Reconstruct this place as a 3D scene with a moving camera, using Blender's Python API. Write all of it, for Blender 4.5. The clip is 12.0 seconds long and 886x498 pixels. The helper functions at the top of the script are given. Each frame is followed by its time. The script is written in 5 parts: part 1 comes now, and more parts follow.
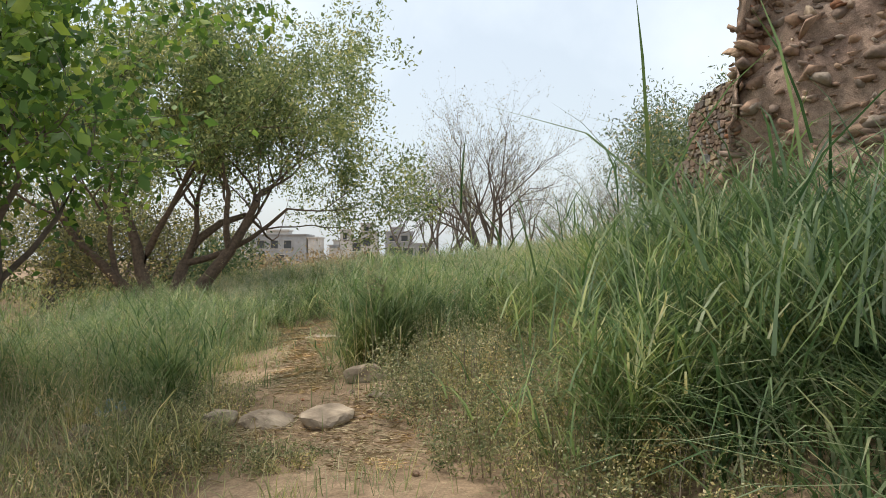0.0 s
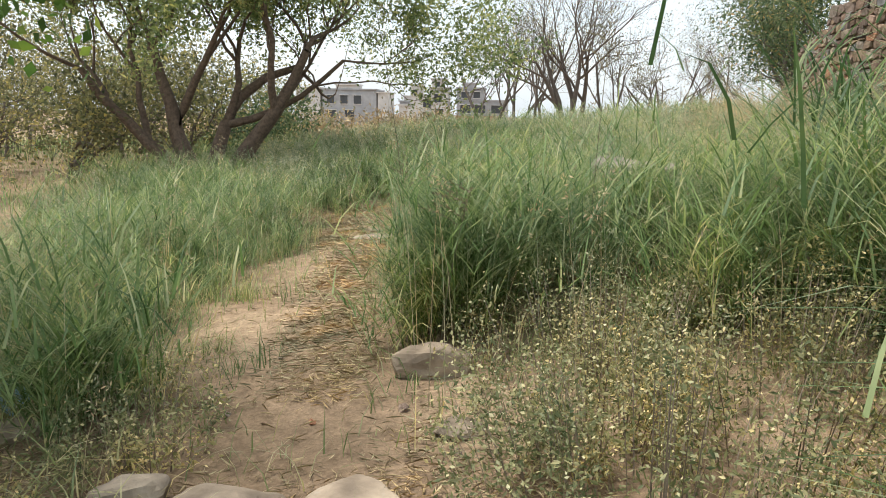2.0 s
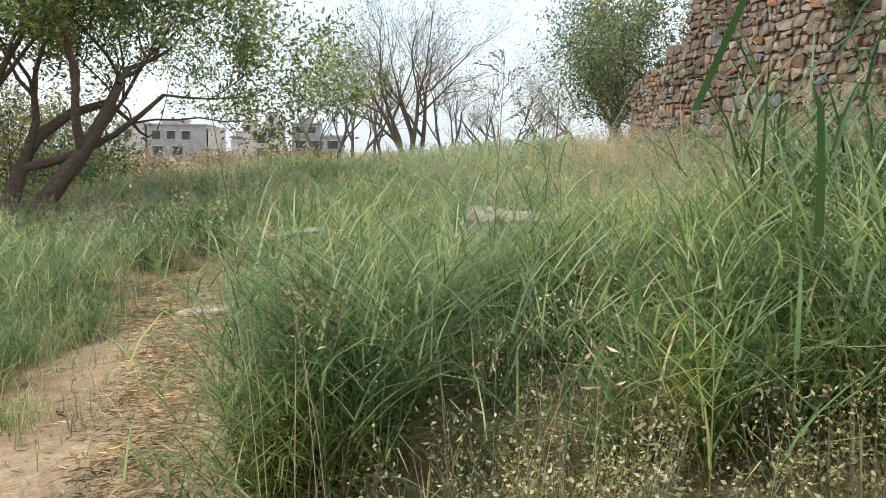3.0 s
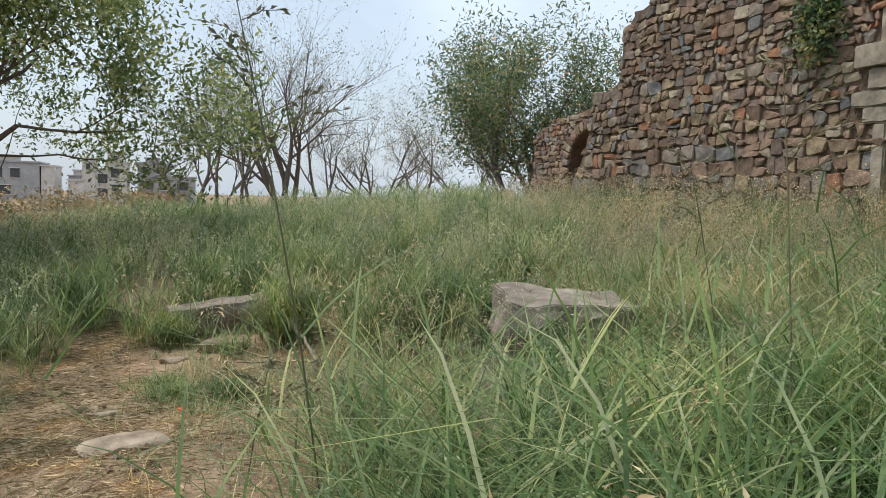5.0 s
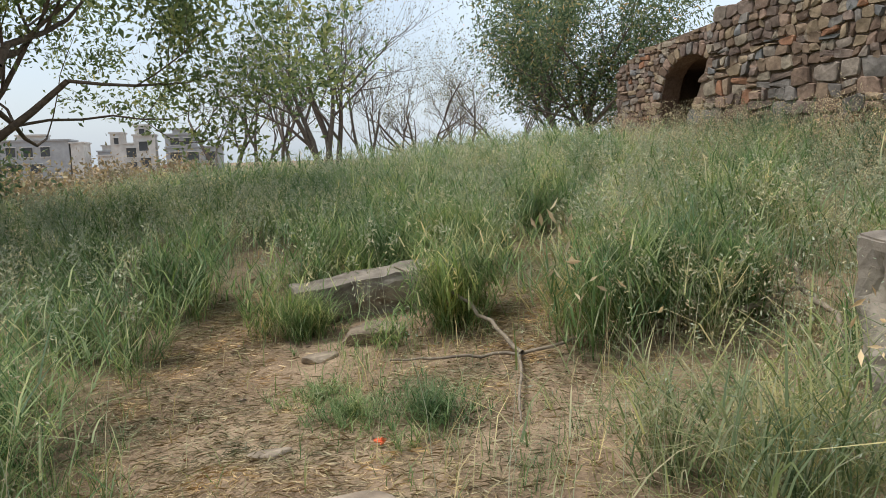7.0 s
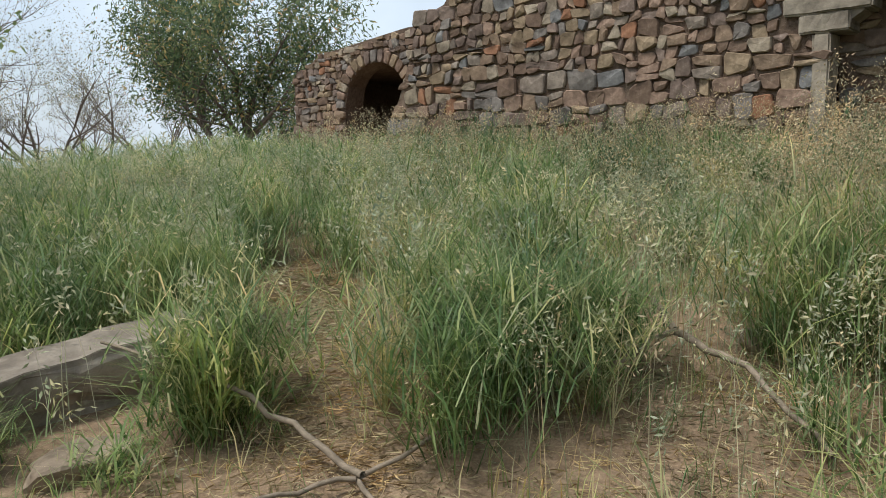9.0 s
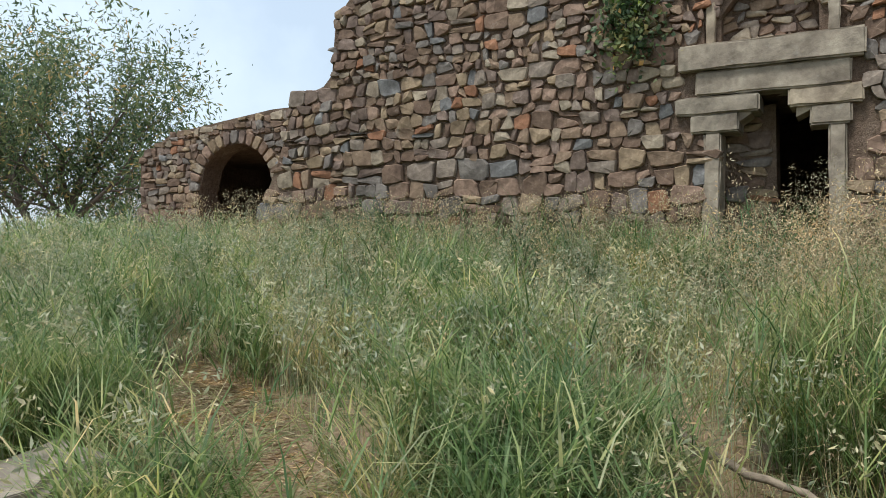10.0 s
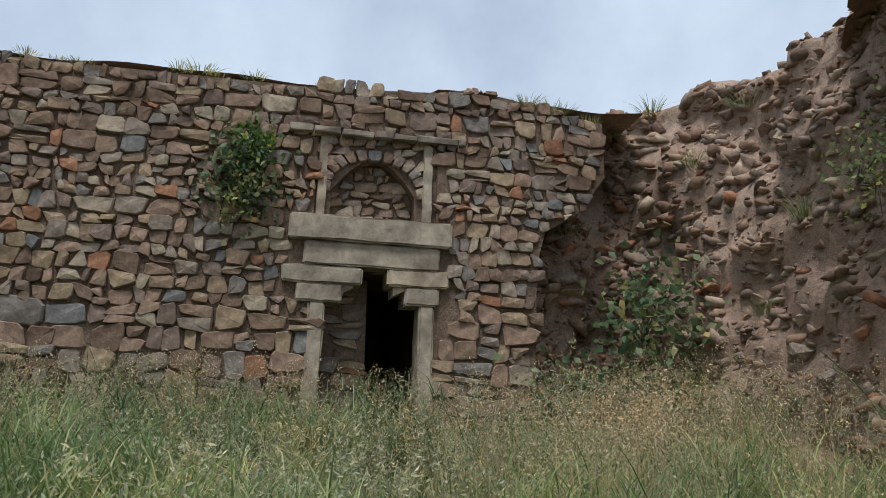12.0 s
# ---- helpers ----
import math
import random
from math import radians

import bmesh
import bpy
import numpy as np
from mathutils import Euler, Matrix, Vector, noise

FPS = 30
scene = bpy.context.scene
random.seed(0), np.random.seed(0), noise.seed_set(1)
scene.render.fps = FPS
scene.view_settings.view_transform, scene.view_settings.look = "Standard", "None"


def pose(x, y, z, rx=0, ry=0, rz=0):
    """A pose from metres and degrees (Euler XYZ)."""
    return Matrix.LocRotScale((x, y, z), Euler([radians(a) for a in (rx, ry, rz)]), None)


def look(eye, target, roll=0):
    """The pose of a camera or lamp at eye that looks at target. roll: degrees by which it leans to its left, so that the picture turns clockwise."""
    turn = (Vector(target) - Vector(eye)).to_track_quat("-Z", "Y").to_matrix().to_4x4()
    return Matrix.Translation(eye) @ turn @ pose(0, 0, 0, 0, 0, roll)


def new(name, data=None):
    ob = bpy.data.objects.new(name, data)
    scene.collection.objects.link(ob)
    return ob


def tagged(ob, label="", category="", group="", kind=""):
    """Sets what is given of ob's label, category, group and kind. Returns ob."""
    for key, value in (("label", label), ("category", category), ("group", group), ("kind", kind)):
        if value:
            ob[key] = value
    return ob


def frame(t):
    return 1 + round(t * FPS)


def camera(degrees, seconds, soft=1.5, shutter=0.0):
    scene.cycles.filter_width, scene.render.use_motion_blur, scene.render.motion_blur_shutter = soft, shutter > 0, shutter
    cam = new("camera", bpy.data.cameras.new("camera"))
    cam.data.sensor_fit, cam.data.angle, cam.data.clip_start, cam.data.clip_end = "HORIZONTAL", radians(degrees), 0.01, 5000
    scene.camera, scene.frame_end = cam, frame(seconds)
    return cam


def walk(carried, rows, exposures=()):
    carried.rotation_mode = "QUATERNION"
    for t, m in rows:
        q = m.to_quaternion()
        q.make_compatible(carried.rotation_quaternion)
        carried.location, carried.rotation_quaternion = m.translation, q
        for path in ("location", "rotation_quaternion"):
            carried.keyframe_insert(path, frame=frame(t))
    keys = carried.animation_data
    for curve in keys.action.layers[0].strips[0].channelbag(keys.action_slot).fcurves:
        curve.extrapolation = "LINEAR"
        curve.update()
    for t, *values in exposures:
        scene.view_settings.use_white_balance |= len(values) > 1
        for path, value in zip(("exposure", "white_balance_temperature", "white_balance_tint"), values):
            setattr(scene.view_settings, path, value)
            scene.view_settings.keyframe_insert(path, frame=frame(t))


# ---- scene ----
cam = camera(60.32, 12.0, soft=0.9)
# seconds, place, yaw, pitch, roll
PATH = [
    (0, 0.123, -0.004, 1.371, 0.38, 0.78, 0.01),
    (0.5, 0.061, 0.725, 1.381, 6.40, 0.06, 0.09),
    (1, -0.052, 1.466, 1.433, 9.62, -2.15, -0.99),
    (1.5, -0.149, 2.157, 1.491, 9.08, -8.41, -0.26),
    (2, -0.168, 2.762, 1.527, 5.69, -9.91, -0.95),
    (2.5, -0.258, 3.366, 1.580, 1.48, -7.84, 0.17),
    (3, -0.339, 3.910, 1.612, -6.45, -7.20, -0.55),
    (3.5, -0.429, 4.397, 1.627, -10.29, -7.90, 0.23),
    (5.5, -1.391, 6.206, 1.680, -18.74, -2.94, -1.37),
    (6, -1.615, 6.686, 1.571, -18.08, -6.22, 0.26),
    (6.5, -1.749, 7.145, 1.536, -15.06, -6.96, 1.72),
    (8.5, -1.843, 8.914, 1.527, -30.42, -7.36, 2.07),
    (9, -1.793, 9.352, 1.541, -41.87, -6.84, 1.36),
    (9.5, -1.699, 9.817, 1.524, -50.93, -3.84, 0.55),
    (10, -1.754, 10.305, 1.540, -54.41, -0.27, 0.21),
    (10.5, -1.762, 10.860, 1.562, -62.11, 1.30, 0.33),
    (11, -1.701, 11.404, 1.588, -71.63, 6.12, -0.40),
    (11.5, -1.631, 11.702, 1.615, -80.89, 12.27, -2.69),
    (12, -1.564, 11.984, 1.617, -95.17, 12.08, -1.55),
]
walk(cam, [(t, pose(x, y, z, 90 + p, r, yw)) for t, x, y, z, yw, p, r in PATH],
     exposures=[(0, 0.2, 6750, 10), (0.5, 0.32, 6750, 10), (1.0, 0.45, 6750, 10), (1.5, 0.5, 6700, 10), (2.5, 0.66, 6500, 10), (3.5, 0.4, 6300, 10), (5.5, 0.05, 6250, 10), (6.5, 0.14, 6300, 10), (8.5, 0.03, 6300, 10), (10.0, 0.15, 6150, 8), (10.5, 0.1, 6050, 8), (11.0, 0.18, 6100, 8), (11.5, 0.12, 6050, 8), (12.0, -0.22, 6100, 10)])

# ---- sky and sun: bright haze with thin cloud ----
world = bpy.data.worlds.new("world")
scene.world = world
world.use_nodes = True
wn = world.node_tree
wn.nodes.clear()
w_out = wn.nodes.new("ShaderNodeOutputWorld")
w_bg = wn.nodes.new("ShaderNodeBackground")
w_sky = wn.nodes.new("ShaderNodeTexSky")
w_sky.sky_type = "NISHITA"
w_sky.sun_disc = False
SUN_EL, SUN_AZ = radians(66), radians(290)
w_sky.sun_elevation, w_sky.sun_rotation = SUN_EL, SUN_AZ
w_sky.dust_density, w_sky.air_density = 3.0, 1.2
w_tc = wn.nodes.new("ShaderNodeTexCoord")
w_noise = wn.nodes.new("ShaderNodeTexNoise")
w_noise.inputs["Scale"].default_value = 2.2
w_noise.inputs["Detail"].default_value = 7
w_noise.inputs["Roughness"].default_value = 0.55
w_ramp = wn.nodes.new("ShaderNodeValToRGB")
w_ramp.color_ramp.elements[0].position = 0.42
w_ramp.color_ramp.elements[0].color = (0.55, 0.55, 0.55, 1)
w_ramp.color_ramp.elements[1].position = 0.66
w_ramp.color_ramp.elements[1].color = (0.92, 0.92, 0.92, 1)
w_mix = wn.nodes.new("ShaderNodeMix")
w_mix.data_type = "RGBA"
w_mix.inputs["B"].default_value = (6.7, 7.5, 8.3, 1)
wn.links.new(w_tc.outputs["Generated"], w_noise.inputs["Vector"])
wn.links.new(w_noise.outputs["Fac"], w_ramp.inputs["Fac"])
wn.links.new(w_ramp.outputs["Color"], w_mix.inputs["Factor"])
wn.links.new(w_sky.outputs["Color"], w_mix.inputs["A"])
wn.links.new(w_mix.outputs["Result"], w_bg.inputs["Color"])
w_bg.inputs["Strength"].default_value = 0.13
wn.links.new(w_bg.outputs["Background"], w_out.inputs["Surface"])

sun = new("sun", bpy.data.lights.new("sun", "SUN"))
sun.data.energy = 3.3
sun.data.angle = radians(12)
sun.data.color = (1.0, 0.965, 0.91)
sun_dir = Vector((math.sin(SUN_AZ) * math.cos(SUN_EL), math.cos(SUN_AZ) * math.cos(SUN_EL), math.sin(SUN_EL)))
sun.matrix_world = look(sun_dir * 60, (0, 0, 0))
scene.view_settings.exposure = 0.0


# ---- materials ----
def material(name):
    m = bpy.data.materials.new(name)
    m.use_nodes = True
    nt = m.node_tree
    return m, nt, nt.nodes["Principled BSDF"]


def ramp_node(nt, stops, interpolation="LINEAR"):
    r = nt.nodes.new("ShaderNodeValToRGB")
    r.color_ramp.interpolation = interpolation
    els = r.color_ramp.elements
    while len(els) < len(stops):
        els.new(0.5)
    for e, (p, c) in zip(els, stops):
        e.position, e.color = p, (*c, 1)
    return r


def noise_node(nt, scale, detail=5, rough=0.55, coord="Object"):
    tc = nt.nodes.new("ShaderNodeTexCoord")
    n = nt.nodes.new("ShaderNodeTexNoise")
    n.inputs["Scale"].default_value = scale
    n.inputs["Detail"].default_value = detail
    n.inputs["Roughness"].default_value = rough
    nt.links.new(tc.outputs[coord], n.inputs["Vector"])
    return n


def mix_node(nt, a, b, fac, blend="MIX"):
    m = nt.nodes.new("ShaderNodeMix")
    m.data_type, m.blend_type = "RGBA", blend
    for key, v in (("A", a), ("B", b), ("Factor", fac)):
        if isinstance(v, (int, float)):
            m.inputs[key].default_value = v
        elif isinstance(v, tuple):
            m.inputs[key].default_value = (*v, 1)
        else:
            nt.links.new(v, m.inputs[key])
    return m.outputs["Result"]


def bump(nt, bsdf, height, strength, distance):
    b = nt.nodes.new("ShaderNodeBump")
    b.inputs["Strength"].default_value = strength
    b.inputs["Distance"].default_value = distance
    nt.links.new(height, b.inputs["Height"])
    nt.links.new(b.outputs["Normal"], bsdf.inputs["Normal"])


STONE_TONES = [(0.0, (0.194, 0.140, 0.108)), (0.13, (0.261, 0.196, 0.144)), (0.26, (0.216, 0.169, 0.146)), (0.39, (0.310, 0.245, 0.171)),
               (0.50, (0.211, 0.196, 0.184)), (0.60, (0.288, 0.209, 0.164)), (0.72, (0.257, 0.221, 0.189)), (0.82, (0.347, 0.302, 0.239)),
               (0.91, (0.194, 0.200, 0.207)), (0.945, (0.310, 0.167, 0.104)), (0.975, (0.158, 0.122, 0.104))]


def stone_material(name, per_object, tones=STONE_TONES, grain=14.0):
    m, nt, bsdf = material(name)
    if per_object:
        rnd = nt.nodes.new("ShaderNodeObjectInfo").outputs["Random"]
    else:
        rnd = nt.nodes.new("ShaderNodeNewGeometry").outputs["Random Per Island"]
    tone = ramp_node(nt, tones, "CONSTANT")
    nt.links.new(rnd, tone.inputs["Fac"])
    big = noise_node(nt, 3.0, 4)
    fine = noise_node(nt, grain, 8, 0.65)
    stain = ramp_node(nt, [(0.35, (0.62, 0.58, 0.55)), (0.65, (1.18, 1.14, 1.08))])
    nt.links.new(big.outputs["Fac"], stain.inputs["Fac"])
    g = ramp_node(nt, [(0.3, (0.66, 0.64, 0.62)), (0.7, (1.25, 1.22, 1.18))])
    nt.links.new(fine.outputs["Fac"], g.inputs["Fac"])
    c = mix_node(nt, tone.outputs["Color"], stain.outputs["Color"], 1.0, "MULTIPLY")
    c = mix_node(nt, c, g.outputs["Color"], 1.0, "MULTIPLY")
    lichen = noise_node(nt, 7.0, 6, 0.7)
    lf = ramp_node(nt, [(0.60, (0, 0, 0)), (0.72, (0.45, 0.45, 0.45))])
    nt.links.new(lichen.outputs["Fac"], lf.inputs["Fac"])
    c = mix_node(nt, c, (0.40, 0.37, 0.32), lf.outputs["Color"])
    nt.links.new(c, bsdf.inputs["Base Color"])
    bsdf.inputs["Roughness"].default_value = 0.92
    bsdf.inputs["Specular IOR Level"].default_value = 0.2
    bump(nt, bsdf, fine.outputs["Fac"], 0.6, 0.02)
    return m


def earth_material(name, dark, light, pale, scale=1.0):
    m, nt, bsdf = material(name)
    a = noise_node(nt, 0.9 * scale, 6, 0.6)
    b = noise_node(nt, 11 * scale, 8, 0.7)
    c = noise_node(nt, 70 * scale, 4, 0.6)
    r = ramp_node(nt, [(0.32, dark), (0.52, light), (0.68, pale)])
    nt.links.new(a.outputs["Fac"], r.inputs["Fac"])
    s = ramp_node(nt, [(0.3, (0.6, 0.58, 0.56)), (0.7, (1.3, 1.28, 1.25))])
    nt.links.new(b.outputs["Fac"], s.inputs["Fac"])
    t = ramp_node(nt, [(0.3, (0.75, 0.75, 0.75)), (0.7, (1.2, 1.2, 1.2))])
    nt.links.new(c.outputs["Fac"], t.inputs["Fac"])
    col = mix_node(nt, r.outputs["Color"], s.outputs["Color"], 1.0, "MULTIPLY")
    col = mix_node(nt, col, t.outputs["Color"], 1.0, "MULTIPLY")
    nt.links.new(col, bsdf.inputs["Base Color"])
    bsdf.inputs["Roughness"].default_value = 0.97
    bsdf.inputs["Specular IOR Level"].default_value = 0.1
    bump(nt, bsdf, b.outputs["Fac"], 0.8, 0.04)
    return m


def leaf_material(name, tones, translucent=0.45):
    """Thin leaves and blades: diffuse with light coming through, tone varied leaf by leaf."""
    m = bpy.data.materials.new(name)
    m.use_nodes = True
    nt = m.node_tree
    nt.nodes.clear()
    out = nt.nodes.new("ShaderNodeOutputMaterial")
    rnd = nt.nodes.new("ShaderNodeNewGeometry").outputs["Random Per Island"]
    r = ramp_node(nt, tones)
    nt.links.new(rnd, r.inputs["Fac"])
    patch = noise_node(nt, 0.8, 4)
    pr = ramp_node(nt, [(0.3, (0.78, 0.84, 0.80)), (0.7, (1.28, 1.16, 1.05))])
    nt.links.new(patch.outputs["Fac"], pr.inputs["Fac"])
    col = mix_node(nt, r.outputs["Color"], pr.outputs["Color"], 1.0, "MULTIPLY")
    tuft = noise_node(nt, 2.6, 3)
    tr = ramp_node(nt, [(0.35, (0.58, 0.68, 0.68)), (0.52, (1.0, 1.0, 1.0)), (0.68, (1.45, 1.26, 1.02))])
    nt.links.new(tuft.outputs["Fac"], tr.inputs["Fac"])
    col = mix_node(nt, col, tr.outputs["Color"], 1.0, "MULTIPLY")
    d = nt.nodes.new("ShaderNodeBsdfPrincipled")
    d.inputs["Roughness"].default_value = 0.55
    d.inputs["Specular IOR Level"].default_value = 0.35
    t = nt.nodes.new("ShaderNodeBsdfTranslucent")
    mx = nt.nodes.new("ShaderNodeMixShader")
    mx.inputs["Fac"].default_value = translucent
    nt.links.new(col, d.inputs["Base Color"])
    nt.links.new(col, t.inputs["Color"])
    nt.links.new(d.outputs["BSDF"], mx.inputs[1])
    nt.links.new(t.outputs["BSDF"], mx.inputs[2])
    nt.links.new(mx.outputs["Shader"], out.inputs["Surface"])
    return m


def plain_material(name, color, rough=0.85, var=0.25, scale=6.0, metal=0.0):
    m, nt, bsdf = material(name)
    n = noise_node(nt, scale, 7, 0.6)
    lo = tuple(v * (1 - var) for v in color)
    hi = tuple(min(1, v * (1 + var)) for v in color)
    r = ramp_node(nt, [(0.3, lo), (0.7, hi)])
    nt.links.new(n.outputs["Fac"], r.inputs["Fac"])
    nt.links.new(r.outputs["Color"], bsdf.inputs["Base Color"])
    bsdf.inputs["Roughness"].default_value = rough
    bsdf.inputs["Metallic"].default_value = metal
    bump(nt, bsdf, n.outputs["Fac"], 0.4, 0.02)
    return m


M_STONE = stone_material("rubble_stone", True)
M_STONE_J = stone_material("rubble_stone_joined", False)
RUBBLE = [(0.0, (0.240, 0.165, 0.125)), (0.2, (0.310, 0.215, 0.160)), (0.4, (0.265, 0.205, 0.170)), (0.58, (0.360, 0.265, 0.195)),
          (0.72, (0.290, 0.245, 0.210)), (0.86, (0.410, 0.335, 0.260)), (0.95, (0.370, 0.190, 0.115))]
M_RUBBLE = stone_material("fallen_rubble", False, RUBBLE)
M_RUBBLE_O = stone_material("fallen_rubble_piece", True, RUBBLE)
M_SLAB = stone_material("weathered_quartzite", True, [(0.0, (0.30, 0.275, 0.235)), (0.5, (0.27, 0.245, 0.21)), (0.8, (0.33, 0.29, 0.235))], 9.0)
M_PALE = stone_material("pale_field_stone", True, [(0.0, (0.334, 0.281, 0.220)), (0.5, (0.296, 0.251, 0.198)), (0.8, (0.357, 0.312, 0.251))], 9.0)
M_DRESSED = stone_material("dressed_stone", True, [(0.0, (0.36, 0.325, 0.27)), (0.4, (0.33, 0.30, 0.25)), (0.75, (0.38, 0.33, 0.26))], 8.0)
M_MORTAR = earth_material("mortar_earth", (0.120, 0.085, 0.064), (0.175, 0.127, 0.094), (0.240, 0.182, 0.140), 1.5)
M_BANK = earth_material("bank_earth", (0.235, 0.165, 0.130), (0.345, 0.250, 0.190), (0.430, 0.330, 0.262), 1.2)
M_GROUND = earth_material("dry_earth", (0.195, 0.139, 0.090), (0.305, 0.220, 0.145), (0.395, 0.297, 0.196))
M_GRASS = leaf_material("green_grass", [(0.0, (0.062, 0.118, 0.036)), (0.3, (0.125, 0.205, 0.066)), (0.6, (0.220, 0.310, 0.122)), (0.85, (0.350, 0.410, 0.195)), (1.0, (0.500, 0.500, 0.300))])
M_LUSH = leaf_material("lush_grass", [(0.0, (0.042, 0.085, 0.032)), (0.45, (0.088, 0.150, 0.060)), (0.8, (0.170, 0.248, 0.120)), (1.0, (0.340, 0.380, 0.250))])
M_DRYGRASS = leaf_material("dry_grass", [(0.0, (0.360, 0.288, 0.132)), (0.5, (0.504, 0.414, 0.216)), (1.0, (0.620, 0.528, 0.312))], 0.3)
M_YELLOWGRASS = leaf_material("yellowing_grass", [(0.0, (0.120, 0.160, 0.060)), (0.35, (0.235, 0.275, 0.112)), (0.7, (0.390, 0.385, 0.195)), (1.0, (0.560, 0.500, 0.330))])
M_STRAW = leaf_material("straw_litter", [(0.0, (0.22, 0.155, 0.08)), (0.5, (0.36, 0.275, 0.155)), (1.0, (0.52, 0.43, 0.27))], 0.1)
M_SEED = leaf_material("seed_heads", [(0.0, (0.345, 0.253, 0.161)), (0.5, (0.483, 0.391, 0.253)), (1.0, (0.598, 0.529, 0.368))], 0.35)
M_FUZZ = leaf_material("pale_flowering_grass", [(0.0, (0.30, 0.33, 0.20)), (0.5, (0.45, 0.47, 0.32)), (1.0, (0.62, 0.60, 0.46))], 0.4)
M_SEEDDARK = leaf_material("dark_seed_heads", [(0.0, (0.12, 0.11, 0.07)), (1.0, (0.24, 0.21, 0.13))], 0.2)
M_WEED = leaf_material("weed_leaves", [(0.0, (0.135, 0.160, 0.070)), (0.5, (0.270, 0.275, 0.130)), (1.0, (0.470, 0.430, 0.240))], 0.42)
M_BLOOM = leaf_material("pale_bloom", [(0.0, (0.40, 0.34, 0.17)), (0.6, (0.53, 0.47, 0.25)), (1.0, (0.64, 0.58, 0.38))], 0.25)
M_BROAD = leaf_material("broad_leaves", [(0.0, (0.056, 0.116, 0.028)), (0.5, (0.111, 0.209, 0.041)), (0.85, (0.211, 0.326, 0.063)), (1.0, (0.347, 0.419, 0.084))], 0.5)
M_TREE_A = leaf_material("olive_leaves", [(0.0, (0.120, 0.165, 0.062)), (0.5, (0.215, 0.275, 0.105)), (0.85, (0.370, 0.420, 0.185)), (1.0, (0.560, 0.540, 0.260))], 0.45)
M_TREE_B = leaf_material("sparse_leaves", [(0.0, (0.150, 0.160, 0.100)), (0.5, (0.250, 0.255, 0.160)), (0.85, (0.370, 0.345, 0.235)), (1.0, (0.480, 0.380, 0.260))], 0.42)
M_TREE_C = leaf_material("dark_leaves", [(0.0, (0.066, 0.110, 0.056)), (0.5, (0.121, 0.181, 0.088)), (0.85, (0.221, 0.276, 0.144)), (0.97, (0.398, 0.340, 0.155)), (1.0, (0.663, 0.404, 0.155))], 0.42)
M_THICKET = leaf_material("scrub_thicket", [(0.0, (0.100, 0.105, 0.055)), (0.4, (0.185, 0.190, 0.095)), (0.75, (0.285, 0.275, 0.130)), (1.0, (0.440, 0.390, 0.140))], 0.42)
M_BROWNBRUSH = leaf_material("brown_brush", [(0.0, (0.240, 0.180, 0.112)), (0.5, (0.360, 0.277, 0.173)), (1.0, (0.450, 0.375, 0.225))], 0.3)
M_BARK = plain_material("grey_brown_bark", (0.125, 0.10, 0.08), 0.95, 0.4, 16)
M_BARK_RED = plain_material("brown_bark", (0.15, 0.105, 0.075), 0.95, 0.4, 16)
M_TWIG = plain_material("dry_wood", (0.216, 0.169, 0.119), 0.9, 0.35, 20)
M_CONCRETE = plain_material("weathered_concrete", (0.56, 0.53, 0.49), 0.9, 0.2, 0.6)
M_CONCRETE_D = plain_material("dark_render", (0.36, 0.36, 0.36), 0.9, 0.2, 0.6)
M_BRICK = plain_material("brick_infill", (0.38, 0.22, 0.15), 0.9, 0.2, 1.5)
M_WINDOW = plain_material("dark_window", (0.05, 0.055, 0.06), 0.3, 0.2, 1.0)
M_PLASTIC = plain_material("blue_plastic", (0.22, 0.36, 0.46), 0.4, 0.2, 20)
M_ORANGE = plain_material("orange_scrap", (0.75, 0.16, 0.05), 0.6, 0.15, 20)


# ---- mesh tools ----
def mesh_object(name, verts, faces, mat, parent=None, label="", smooth=False):
    me = bpy.data.meshes.new(name)
    me.from_pydata([tuple(v) for v in verts], [], faces)
    me.materials.append(mat)
    if smooth:
        me.polygons.foreach_set("use_smooth", [True] * len(me.polygons))
    me.update()
    ob = new(name, me)
    if parent is not None:
        ob.parent = parent
    if label:
        ob["label"] = label
    return ob


def part(name, bm, mat, parent, label="", smooth=False):
    me = bpy.data.meshes.new(name)
    bm.to_mesh(me)
    bm.free()
    me.materials.append(mat)
    if smooth:
        me.polygons.foreach_set("use_smooth", [True] * len(me.polygons))
    ob = new(name, me)
    ob.parent = parent
    if label:
        ob["label"] = label
    return ob


def empty(name, place=(0, 0, 0), label="", category="", group="", kind=""):
    ob = new(name)
    ob.location = place
    ob.empty_display_size = 0.2
    return tagged(ob, label, category, group, kind)


def big_mesh(name, verts, tris, mat, parent=None):
    """A mesh from numpy arrays of vertices and triangles."""
    me = bpy.data.meshes.new(name)
    me.vertices.add(len(verts))
    me.vertices.foreach_set("co", np.asarray(verts, np.float32).ravel())
    n = len(tris)
    me.loops.add(3 * n)
    me.loops.foreach_set("vertex_index", np.asarray(tris, np.int32).ravel())
    me.polygons.add(n)
    me.polygons.foreach_set("loop_start", np.arange(0, 3 * n, 3, dtype=np.int32))
    me.update(calc_edges=True)
    me.materials.append(mat)
    ob = new(name, me)
    if parent is not None:
        ob.parent = parent
    return ob


rng = np.random.default_rng(7)


# ---- the lie of the land ----
def path_x(y):
    return np.interp(y, [-6, 0, 3, 4, 5, 6.4, 8.5, 10, 11.2, 12.5, 14.2, 18, 30], [0.2, 0.1, -0.15, -0.35, -0.65, -1.1, -1.42, -1.65, -2.05, -1.95, -1.75, -2.6, -4])


